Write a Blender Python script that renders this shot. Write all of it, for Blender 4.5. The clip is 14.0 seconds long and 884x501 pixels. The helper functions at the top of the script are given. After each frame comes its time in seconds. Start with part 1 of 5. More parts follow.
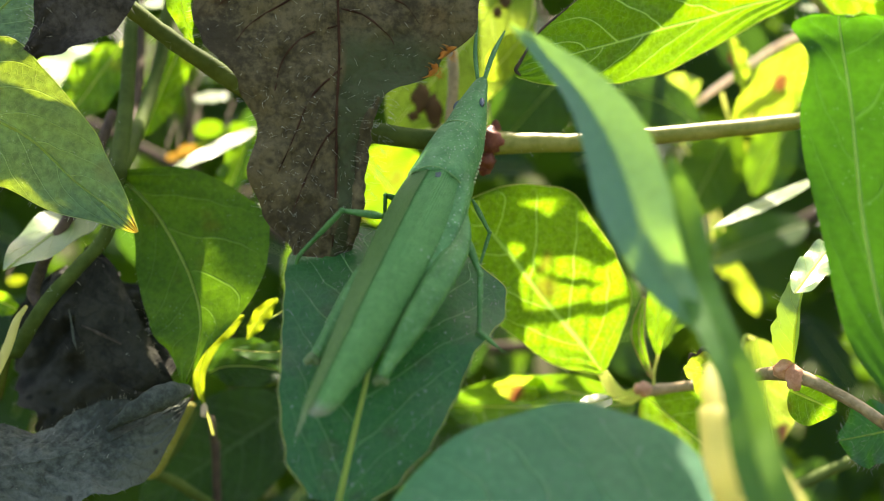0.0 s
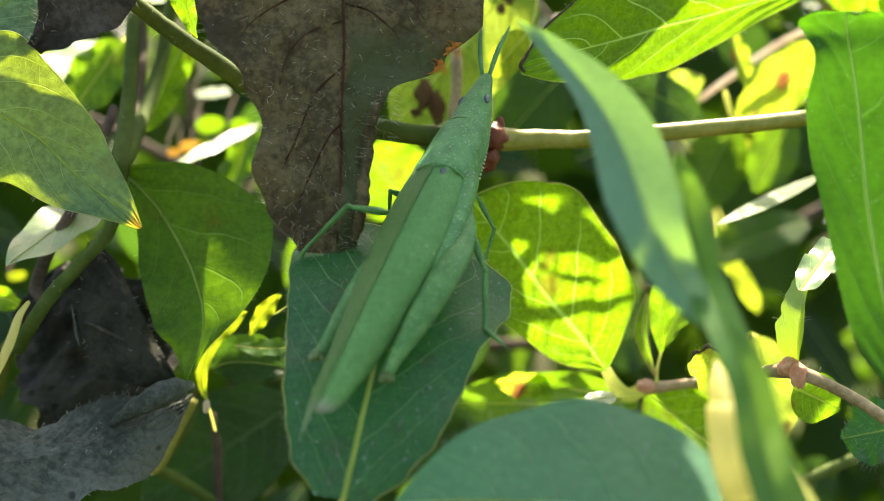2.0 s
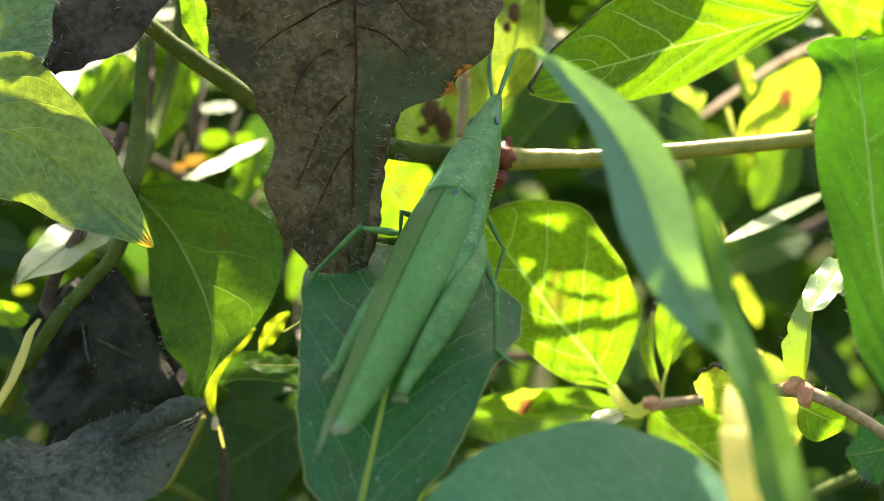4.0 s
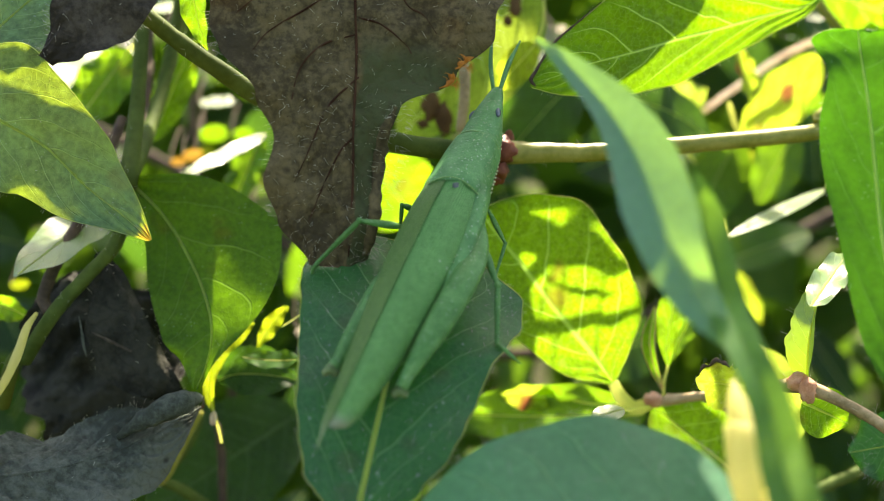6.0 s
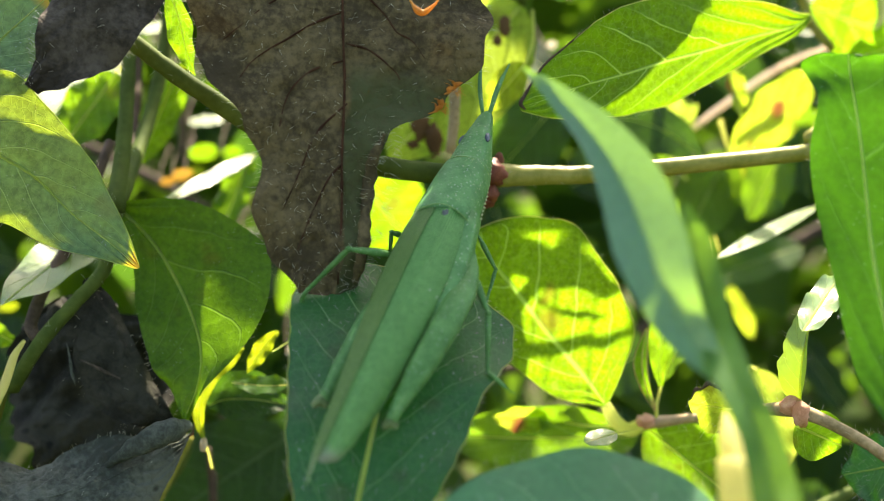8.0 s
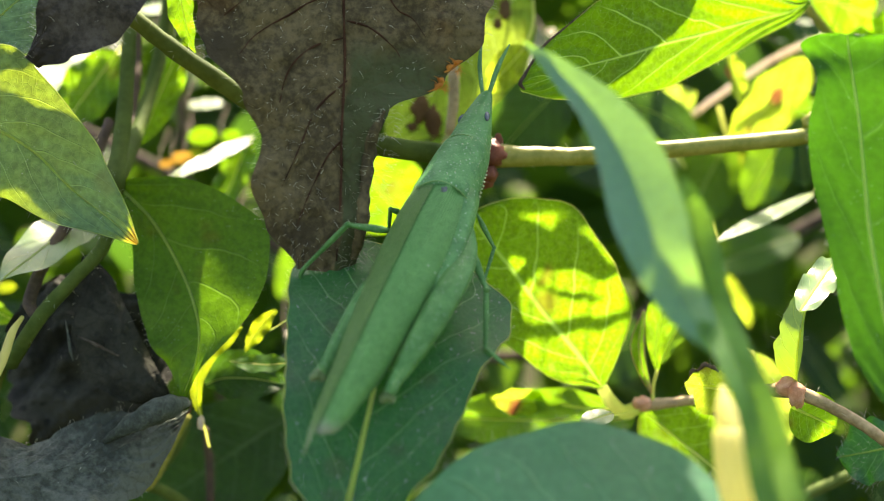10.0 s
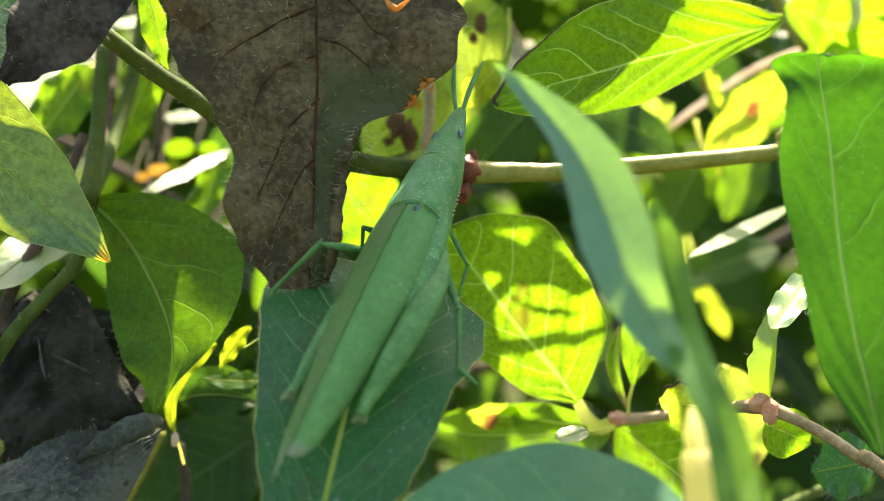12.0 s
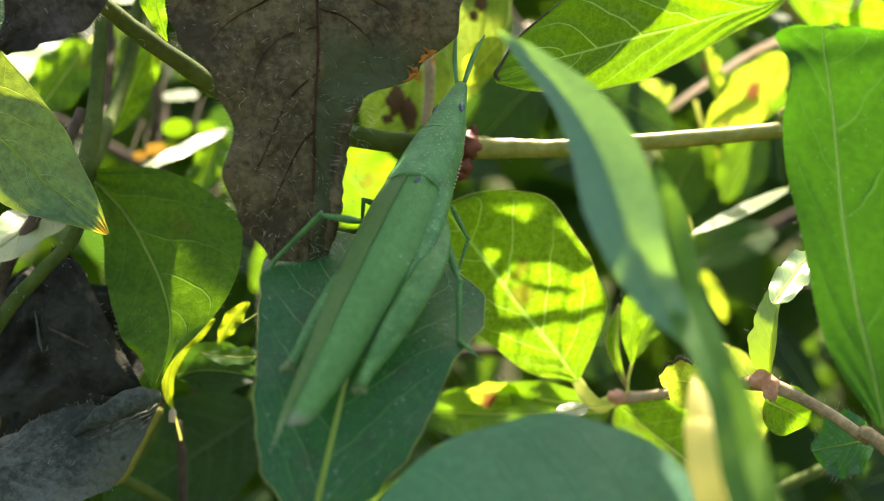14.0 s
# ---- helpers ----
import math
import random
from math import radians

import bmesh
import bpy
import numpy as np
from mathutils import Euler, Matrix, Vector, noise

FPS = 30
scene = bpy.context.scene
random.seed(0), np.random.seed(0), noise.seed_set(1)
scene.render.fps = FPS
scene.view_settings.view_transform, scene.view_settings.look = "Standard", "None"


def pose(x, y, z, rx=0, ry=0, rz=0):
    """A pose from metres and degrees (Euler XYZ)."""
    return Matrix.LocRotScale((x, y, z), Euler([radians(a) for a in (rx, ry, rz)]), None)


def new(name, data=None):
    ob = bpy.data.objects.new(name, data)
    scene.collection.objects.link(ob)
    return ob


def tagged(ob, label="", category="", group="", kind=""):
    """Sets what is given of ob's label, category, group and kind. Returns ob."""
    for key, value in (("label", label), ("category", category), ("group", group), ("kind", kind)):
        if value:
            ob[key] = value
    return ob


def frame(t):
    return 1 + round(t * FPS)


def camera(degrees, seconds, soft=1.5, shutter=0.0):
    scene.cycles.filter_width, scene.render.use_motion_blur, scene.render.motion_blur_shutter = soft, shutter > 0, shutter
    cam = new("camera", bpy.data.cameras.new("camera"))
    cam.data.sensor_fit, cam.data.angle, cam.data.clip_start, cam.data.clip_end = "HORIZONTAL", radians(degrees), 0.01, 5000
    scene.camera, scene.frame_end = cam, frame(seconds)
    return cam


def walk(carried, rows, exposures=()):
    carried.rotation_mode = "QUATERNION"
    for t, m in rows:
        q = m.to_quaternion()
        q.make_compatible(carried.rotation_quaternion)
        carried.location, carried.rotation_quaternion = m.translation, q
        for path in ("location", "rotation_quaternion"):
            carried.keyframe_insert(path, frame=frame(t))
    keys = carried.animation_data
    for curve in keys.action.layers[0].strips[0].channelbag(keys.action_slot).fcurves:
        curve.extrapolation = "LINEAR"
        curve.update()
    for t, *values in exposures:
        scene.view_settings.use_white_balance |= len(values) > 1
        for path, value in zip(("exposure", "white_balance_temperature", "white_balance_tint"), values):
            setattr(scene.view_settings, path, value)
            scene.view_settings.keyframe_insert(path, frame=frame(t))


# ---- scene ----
# A grasshopper on a vine leaf, seen from about a hand's width. Lengths of the plan are in millimetres, in a frame whose
# origin is the first eye: x to the right, y ahead, z up across the line of sight. VIEW sets that frame into the world.
cam = camera(42.8, 14.0, soft=0.5)
EYE, TILT = 0.45, -12.0
VIEW = pose(0, 0, EYE, TILT, 0, 0)
ROWS = [
    (0.0, 0.00, 0.00, 0.00, 90.00, 0.00, 0.00),
    (0.5, -0.10, 0.44, -0.67, 89.82, -0.16, 0.03),
    (1.0, -0.95, -0.20, 0.13, 89.89, -0.11, -0.06),
    (1.5, -0.99, -0.30, -0.23, 89.95, -0.23, -0.13),
    (2.0, -0.74, 0.23, -0.06, 89.85, -0.16, -0.16),
    (2.5, -1.33, -0.64, 1.27, 89.98, -0.12, -0.05),
    (3.0, -1.82, -0.73, 1.11, 90.06, -0.23, -0.31),
    (5.5, -2.55, -0.24, 1.73, 90.23, -0.33, -0.54),
    (6.0, -2.54, 0.27, 0.82, 90.09, -0.41, -0.55),
    (6.5, -2.39, 0.54, 1.59, 90.14, -0.24, -0.53),
    (7.0, -2.51, 0.90, 1.26, 90.16, -0.28, -0.59),
    (7.5, -3.11, 0.73, 1.19, 90.11, -0.41, -0.75),
    (8.0, -2.23, 0.95, 2.86, 90.35, 0.00, -0.89),
    (10.5, -2.35, 0.66, 0.91, 90.13, -0.64, -1.16),
    (11.0, -1.87, 0.80, 1.30, 90.29, -0.56, -1.47),
    (11.5, -1.12, 0.66, 2.47, 90.51, -0.40, -1.70),
    (12.0, -1.26, 0.80, 2.41, 90.38, -0.39, -1.80),
    (12.5, -1.45, 1.15, 2.14, 90.23, -0.40, -1.79),
    (13.0, -1.83, 0.96, 1.28, 90.08, -0.63, -1.73),
    (13.5, -1.63, 1.08, 1.24, 90.23, -0.65, -1.99),
    (14.0, -1.71, 1.41, 0.56, 90.02, -0.69, -2.04),
]
walk(cam, [(t, VIEW @ pose(x / 1000, y / 1000, z / 1000, rx, ry, rz)) for t, x, y, z, rx, ry, rz in ROWS],
     exposures=[(0.0, 2.24, 7700, 15), (6.0, 2.25, 7700, 15), (12.0, 2.30, 7700, 15), (13.0, 2.26, 7700, 15), (14.0, 2.08, 7700, 15)])
cam.data.dof.use_dof = True
cam.data.dof.focus_distance = 0.111
cam.data.dof.aperture_fstop = 21.0

# ---- light ----
SUN = Vector((0.15, 0.42, 0.89)).normalized()          # towards the sun, in the plan's frame
sun_way = (VIEW.to_3x3() @ SUN).normalized()
sun = new("sun", bpy.data.lights.new("sun", "SUN"))
sun.data.energy, sun.data.angle, sun.data.color = 5.0, radians(0.53), (1.0, 0.94, 0.84)
sun.matrix_world = sun_way.to_track_quat("Z", "Y").to_matrix().to_4x4()
world = bpy.data.worlds.new("sky")
scene.world = world
world.use_nodes = True
sky = world.node_tree.nodes.new("ShaderNodeTexSky")
sky.sky_type, sky.sun_disc = "NISHITA", False
sky.sun_elevation, sky.sun_rotation = math.asin(sun_way.z), math.atan2(sun_way.x, sun_way.y)
sky.dust_density, sky.ozone_density = 2.0, 0.6
backdrop = world.node_tree.nodes["Background"]
backdrop.inputs["Strength"].default_value = 0.115
world.node_tree.links.new(sky.outputs[0], backdrop.inputs["Color"])


# ---- materials ----
class Nodes:
    """Short hand for a node material."""

    def __init__(self, name):
        self.mat = bpy.data.materials.new(name)
        self.mat.use_nodes = True
        self.tree = self.mat.node_tree
        self.tree.nodes.clear()

    def put(self, socket, value):
        if isinstance(value, bpy.types.NodeSocket):
            self.tree.links.new(value, socket)
        elif isinstance(value, (tuple, list)) and len(value) == 3 and socket.type == "RGBA":
            socket.default_value = (*value, 1)
        else:
            socket.default_value = value

    def node(self, kind, out=0, inputs=(), operation="", data_type="", blend_type="", feature="", interpolation_type=""):
        n = self.tree.nodes.new("ShaderNode" + kind)
        if operation:
            n.operation = operation
        if data_type:
            n.data_type = data_type
        if blend_type:
            n.blend_type = blend_type
        if feature:
            n.feature = feature
        if interpolation_type:
            n.interpolation_type = interpolation_type
        for key, value in dict(inputs).items():
            self.put(n.inputs[key], value)
        return n.outputs[out]

    def math(self, op, a, b=0.0, c=0.0):
        return self.node("Math", 0, {0: a, 1: b, 2: c}, operation=op)

    def mix(self, fac, a, b):
        n = self.tree.nodes.new("ShaderNodeMix")
        n.data_type = "RGBA"
        self.put(n.inputs[0], fac), self.put(n.inputs[6], a), self.put(n.inputs[7], b)
        return n.outputs[2]

    def step(self, value, low, high, to_low=0.0, to_high=1.0):
        return self.node("MapRange", 0, {0: value, 1: low, 2: high, 3: to_low, 4: to_high}, interpolation_type="SMOOTHSTEP")

    def noise(self, scale, detail=4.0, rough=0.55, at=None):
        ins = {"Scale": scale, "Detail": detail, "Roughness": rough}
        ins["Vector"] = at if at is not None else self.node("TexCoord", 3)
        return self.node("TexNoise", 0, ins)

    def bump(self, height, distance, strength=1.0):
        return self.node("Bump", 0, {"Height": height, "Distance": distance, "Strength": strength})

    def end(self, shader):
        out = self.tree.nodes.new("ShaderNodeOutputMaterial")
        self.tree.links.new(shader, out.inputs["Surface"])
        return self.mat


def leaf_material(name, front, through_it, vein, veins=7.0, slant=0.55, share=0.5, gloss=0.45, net=1.0, blotch=(0.10, 0.05, 0.02), spots=0.0, grit_scale=1900.0, spot_scale=150.0, shine=0.2, mottle=1.0, tip=None, dust=0.55, lateral_part=1.0, mid_wide=1.0, lateral_wide=1.0):
    """Thin leaf: front reflects, through_it is the light that passes. UV x runs along the leaf, UV y across it."""
    n = Nodes(name)
    uv = n.node("TexCoord", 2)
    u = n.node("SeparateXYZ", 0, {0: uv})
    y = n.node("SeparateXYZ", 1, {0: uv})
    v = n.math("ABSOLUTE", n.math("SUBTRACT", n.math("MULTIPLY", y, 2.0), 1.0))
    side = n.math("MULTIPLY", n.math("GREATER_THAN", y, 0.5), 0.43)
    wob = n.math("MULTIPLY", n.math("SUBTRACT", n.noise(160.0, 2.0), 0.5), 0.10)
    run = n.math("ADD", n.math("SUBTRACT", u, n.math("MULTIPLY", n.math("POWER", v, 1.25), slant * 0.5)), wob)
    phase = n.math("FRACT", n.math("ADD", n.math("MULTIPLY", run, veins), side))
    away = n.math("ABSOLUTE", n.math("SUBTRACT", phase, 0.5))
    lateral = n.math("MULTIPLY", n.step(away, 0.010 * lateral_wide, 0.036 * lateral_wide, 1.0, 0.0), n.step(v, 0.65, 0.95, lateral_part, 0.15 * lateral_part))
    mid = n.step(n.math("MULTIPLY", v, n.step(u, 0.0, 0.9, 0.75, 1.9)), 0.012 * mid_wide, 0.045 * mid_wide, 1.0, 0.0)
    cells = n.node("TexVoronoi", 0, {"Vector": n.node("TexCoord", 3), "Scale": 1300.0}, feature="DISTANCE_TO_EDGE")
    web = n.math("MULTIPLY", n.step(cells, 0.0, 0.07, 1.0, 0.0), 0.30 * net)
    mask = n.math("MAXIMUM", n.math("MAXIMUM", lateral, mid), web)
    coarse, fine = n.noise(70.0, 3.0), n.noise(1500.0, 3.0)
    shade = n.math("ADD", n.math("MULTIPLY", coarse, 0.40), n.math("MULTIPLY", fine, 0.45))
    tone = n.step(shade, 0.28, 0.56, 1 - 0.34 * mottle, 1 + 0.30 * mottle)
    tint = n.node("CombineColor", 0, {0: tone, 1: tone, 2: tone})

    def vary(colour, vein_colour, amount):
        base = n.node("Mix", 2, {0: 1.0, 6: colour, 7: tint}, data_type="RGBA", blend_type="MULTIPLY")
        return n.mix(n.math("MULTIPLY", mask, amount), base, vein_colour)

    grit = n.node("TexVoronoi", 0, {"Vector": n.node("TexCoord", 3), "Scale": grit_scale})
    grit = n.math("MULTIPLY", n.step(grit, 0.10, 0.17, 1.0, 0.0), n.step(n.noise(700.0, 2.0), 0.50, 0.58))
    a = n.mix(n.math("MULTIPLY", grit, dust), vary(front, vein, 0.85), (0.42, 0.48, 0.40))
    b = vary(through_it, tuple(min(1.0, 1.35 * c + 0.10) for c in through_it), 0.8)
    if spots:
        dots = n.node("TexVoronoi", 0, {"Vector": n.node("TexCoord", 3), "Scale": spot_scale})
        spot = n.math("MULTIPLY", n.step(dots, 0.16, 0.34, 1.0, 0.0), n.step(n.noise(90.0, 2.0), 0.52, 0.60))
        spot = n.math("MULTIPLY", spot, spots)
        a, b = n.mix(spot, a, blotch), n.mix(spot, b, blotch)
    if tip:
        dry = n.step(n.math("ADD", u, n.math("MULTIPLY", n.math("SUBTRACT", n.noise(400.0, 3.0), 0.5), 0.12)), 0.90, 0.97)
        a, b = n.mix(dry, a, tip), n.mix(dry, b, tuple(min(1.0, 2.0 * k) for k in tip))
    relief = n.math("SUBTRACT", n.math("MULTIPLY", fine, 0.45), n.math("MULTIPLY", mask, 0.8))
    normal = n.bump(relief, 0.00009, 1.0)
    top = n.node("BsdfPrincipled", 0, {"Base Color": a, "Roughness": n.step(coarse, 0.3, 0.7, gloss - 0.06, gloss + 0.12), "Specular IOR Level": shine, "Normal": normal})
    low = n.node("BsdfTranslucent", 0, {"Color": b, "Normal": normal})
    return n.end(n.node("MixShader", 0, {0: share, 1: top, 2: low}))


def plain_material(name, dark, light, scale=300.0, rough=0.6, bump=0.0001, share=0.0, through_it=(0.3, 0.3, 0.1), stretch=(1, 1, 1), spec=0.25, isle=0.0, grain=0.0, pits=0.0):
    """Mottled opaque surface, a little translucent with share."""
    n = Nodes(name)
    at = n.node("Mapping", 0, {"Vector": n.node("TexCoord", 3), "Scale": stretch})
    coarse, fine = n.noise(scale, 4.0, 0.6, at), n.noise(scale * 7, 3.0, 0.6, at)
    both = n.math("ADD", n.math("MULTIPLY", coarse, 0.65), n.math("MULTIPLY", fine, 0.35))
    if isle:
        both = n.math("ADD", both, n.math("MULTIPLY", n.math("SUBTRACT", n.node("NewGeometry", 8), 0.5), isle))
    colour = n.mix(n.step(both, 0.33, 0.67), dark, light)
    if pits:
        holes = n.node("TexVoronoi", 0, {"Vector": n.node("TexCoord", 3), "Scale": 4200.0})
        deep = n.step(holes, 0.15, 0.55, 1.0, 0.0)
        colour = n.mix(n.math("MULTIPLY", deep, 0.5 * pits), colour, tuple(0.35 * k for k in dark))
        both = n.math("SUBTRACT", both, n.math("MULTIPLY", deep, 0.6 * pits))
    if grain:
        dots = n.node("TexVoronoi", 0, {"Vector": n.node("TexCoord", 3), "Scale": 2300.0})
        dots = n.math("MULTIPLY", n.step(dots, 0.14, 0.24, 1.0, 0.0), n.step(n.noise(800.0, 2.0), 0.38, 0.5))
        colour = n.mix(n.math("MULTIPLY", dots, grain), colour, (0.42, 0.52, 0.40))
        both = n.math("ADD", both, n.math("MULTIPLY", dots, 0.5))
    s = n.node("BsdfPrincipled", 0, {"Base Color": colour, "Roughness": rough, "Specular IOR Level": spec, "Normal": n.bump(both, bump)})
    if share:
        s = n.node("MixShader", 0, {0: share, 1: s, 2: n.node("BsdfTranslucent", 0, {"Color": through_it})})
    return n.end(s)


def dead_material(name, dark, light, share=0.12, crack=0.25, cells_at=900.0, coarse_part=0.35, strip=None):
    """Dry crumpled leaf: wrinkles, dark specks and paler net of veins."""
    n = Nodes(name)
    coarse, fine = n.noise(110.0, 5.0, 0.65), n.noise(1500.0, 4.0, 0.7)
    cells = n.node("TexVoronoi", 0, {"Vector": n.node("TexCoord", 3), "Scale": cells_at}, feature="DISTANCE_TO_EDGE")
    net = n.step(cells, 0.0, 0.10, 1.0, 0.0)
    specks = n.step(n.node("TexVoronoi", 0, {"Vector": n.node("TexCoord", 3), "Scale": 330.0}), 0.08, 0.2, 1.0, 0.0)
    specks = n.math("MULTIPLY", specks, n.step(coarse, 0.45, 0.6))
    c = n.mix(n.step(n.math("ADD", n.math("MULTIPLY", coarse, coarse_part), n.math("MULTIPLY", fine, 1 - coarse_part)), 0.40, 0.60), dark, light)
    if strip:
        uv = n.node("TexCoord", 2)
        u, y = n.node("SeparateXYZ", 0, {0: uv}), n.node("SeparateXYZ", 1, {0: uv})
        edge = n.math("ADD", n.step(u, 0.25, 0.95, 0.49, 0.22), n.math("MULTIPLY", n.math("SUBTRACT", coarse, 0.5), 0.10))
        past = n.math("MULTIPLY", n.step(n.math("SUBTRACT", edge, y), 0.0, 0.03), n.step(fine, 0.25, 0.55, 0.45, 1.0))
        c = n.mix(n.math("MULTIPLY", past, n.step(u, 0.40, 0.50)), c, strip)
    c = n.mix(n.math("MULTIPLY", n.math("MULTIPLY", net, n.step(n.noise(300.0, 2.0), 0.45, 0.6)), crack), c, tuple(0.2 * k for k in dark))
    c = n.mix(n.math("MULTIPLY", specks, 0.75), c, tuple(0.25 * k for k in dark))
    h = n.math("ADD", n.math("MULTIPLY", fine, 0.5), n.math("SUBTRACT", n.math("MULTIPLY", coarse, 1.5), n.math("MULTIPLY", net, 0.10)))
    top = n.node("BsdfPrincipled", 0, {"Base Color": c, "Roughness": 0.75, "Specular IOR Level": 0.15, "Normal": n.bump(h, 0.00035, 1.0)})
    low = n.node("BsdfTranslucent", 0, {"Color": (0.30, 0.10, 0.02)})
    return n.end(n.node("MixShader", 0, {0: share, 1: top, 2: low}))


def wing_material(name, dark, light, tip=(0.24, 0.22, 0.14), lines=32.0):
    """Leathery fore wing with fine veins that run along it."""
    n = Nodes(name)
    uv = n.node("TexCoord", 2)
    u, y = n.node("SeparateXYZ", 0, {0: uv}), n.node("SeparateXYZ", 1, {0: uv})
    bend = n.math("MULTIPLY", n.math("SUBTRACT", n.noise(120.0, 2.0), 0.5), 0.10)
    run = n.math("ADD", n.math("ADD", y, n.math("MULTIPLY", u, 0.22)), bend)
    away = n.math("ABSOLUTE", n.math("SUBTRACT", n.math("FRACT", n.math("MULTIPLY", run, lines)), 0.5))
    line = n.math("MULTIPLY", n.step(away, 0.05, 0.20, 1.0, 0.0), n.step(u, 0.35, 0.75, 1.0, 0.25))
    coarse, fine = n.noise(150.0, 4.0), n.noise(1700.0, 3.0)
    c = n.mix(n.step(n.math("ADD", n.math("MULTIPLY", coarse, 0.3), n.math("MULTIPLY", fine, 0.7)), 0.22, 0.78), dark, light)
    c = n.mix(n.math("MULTIPLY", line, 0.8), c, tuple(min(1, 1.5 * k + 0.01) for k in light))
    worn = n.math("ADD", u, n.math("MULTIPLY", n.math("SUBTRACT", n.noise(380.0, 3.0), 0.5), 0.22))
    c = n.mix(n.step(worn, 0.79, 0.95, 0.0, 0.85), c, tip)
    dots = n.node("TexVoronoi", 0, {"Vector": n.node("TexCoord", 3), "Scale": 900.0})
    c = n.mix(n.math("MULTIPLY", n.step(dots, 0.10, 0.18, 1.0, 0.0), n.step(coarse, 0.55, 0.65)), c, (0.30, 0.38, 0.26))
    mesh = n.node("TexVoronoi", 0, {"Vector": n.node("TexCoord", 3), "Scale": 2600.0}, feature="DISTANCE_TO_EDGE")
    mesh = n.step(mesh, 0.0, 0.12, 1.0, 0.0)
    c = n.mix(n.math("MULTIPLY", mesh, 0.28), c, tuple(min(1, 1.6 * k + 0.01) for k in light))
    h = n.math("ADD", n.math("MULTIPLY", line, 0.7), n.math("ADD", n.math("MULTIPLY", fine, 0.3), n.math("MULTIPLY", mesh, 0.35)))
    top = n.node("BsdfPrincipled", 0, {"Base Color": c, "Roughness": 0.5, "Specular IOR Level": 0.25, "Normal": n.bump(h, 0.00005, 0.9)})
    low = n.node("BsdfTranslucent", 0, {"Color": (0.12, 0.35, 0.08)})
    return n.end(n.node("MixShader", 0, {0: 0.10, 1: top, 2: low}))


LEAF_BLUE = leaf_material("leaf_shade_green", (0.005, 0.086, 0.025), (0.07, 0.34, 0.010), (0.19, 0.40, 0.15), veins=7, slant=0.75, share=0.42, spots=0.25, blotch=(0.09, 0.04, 0.02), grit_scale=1100.0, net=0.7, dust=0.90, shine=0.5, gloss=0.38, mottle=0.6, spot_scale=240.0, lateral_wide=0.85)
LEAF_MID = leaf_material("leaf_green", (0.040, 0.115, 0.020), (0.165, 0.35, 0.009), (0.08, 0.18, 0.05), veins=7, share=0.55, net=0.6, mottle=0.6)
LEAF_YOUNG = leaf_material("leaf_young", (0.018, 0.098, 0.007), (0.235, 0.48, 0.010), (0.26, 0.40, 0.09), veins=6, share=0.60, spots=0.6, blotch=(0.20, 0.10, 0.02), mid_wide=1.5)
LEAF_TOP = leaf_material("leaf_fresh_green", (0.022, 0.092, 0.006), (0.21, 0.45, 0.006), (0.34, 0.48, 0.14), veins=7, share=0.50, spots=0.4, blotch=(0.20, 0.10, 0.02), net=0.6, mottle=0.7)
LEAF_OLIVE = leaf_material("leaf_olive", (0.030, 0.100, 0.010), (0.135, 0.31, 0.005), (0.06, 0.13, 0.02), veins=6, share=0.50, net=0.5, mottle=0.8, spots=0.35, blotch=(0.16, 0.11, 0.01), lateral_part=0.6)
LEAF_PLAIN = leaf_material("leaf_plain_green", (0.022, 0.106, 0.009), (0.055, 0.205, 0.005), (0.05, 0.16, 0.025), veins=6, share=0.55, net=0.25, mottle=0.45, lateral_part=0.28)
LEAF_STRAP_LOW = leaf_material("strap_leaf_mid_green", (0.048, 0.150, 0.035), (0.22, 0.46, 0.03), (0.048, 0.150, 0.035), veins=0.5, slant=0.05, share=0.40, net=0.2, mottle=0.35)
LEAF_YELLOW = leaf_material("leaf_yellowing", (0.12, 0.18, 0.020), (0.40, 0.55, 0.03), (0.30, 0.30, 0.08), veins=6, share=0.62, spots=1.0, blotch=(0.26, 0.09, 0.03))
# gold tone: sunlight on small leaves put into the colour
LEAF_SUN_GOLD = leaf_material("leaf_sun_gold", (0.12, 0.18, 0.015), (0.38, 0.50, 0.015), (0.30, 0.34, 0.08), veins=5, share=0.62, mottle=0.5)
LEAF_SPOTTED = leaf_material("leaf_spotted", (0.10, 0.18, 0.025), (0.44, 0.62, 0.06), (0.30, 0.40, 0.10), veins=6, share=0.62, spots=1.0, blotch=(0.07, 0.03, 0.02), spot_scale=85.0)
LEAF_GLOSSY = leaf_material("leaf_glossy", (0.12, 0.22, 0.06), (0.40, 0.66, 0.02), (0.28, 0.36, 0.08), veins=6, share=0.3, mottle=0.3, net=0.2, gloss=0.34, shine=1.0)
LEAF_NEAR = leaf_material("leaf_blue_green", (0.054, 0.205, 0.098), (0.14, 0.42, 0.05), (0.070, 0.23, 0.105), veins=6, share=0.4, net=0.3, gloss=0.48, shine=0.3, mottle=0.5)
LEAF_PALE = leaf_material("leaf_pale_green", (0.064, 0.155, 0.086), (0.36, 0.52, 0.02), (0.12, 0.23, 0.12), veins=7, slant=0.7, share=0.36, net=0.7, spots=0.25, blotch=(0.20, 0.13, 0.02), tip=(0.42, 0.28, 0.03))
# darkened green: shade deep among the leaves is put into the colour
LEAF_SHADE_DARK = leaf_material("leaf_shade_dark", (0.013, 0.043, 0.010), (0.07, 0.19, 0.010), (0.042, 0.085, 0.026), veins=7, share=0.40)
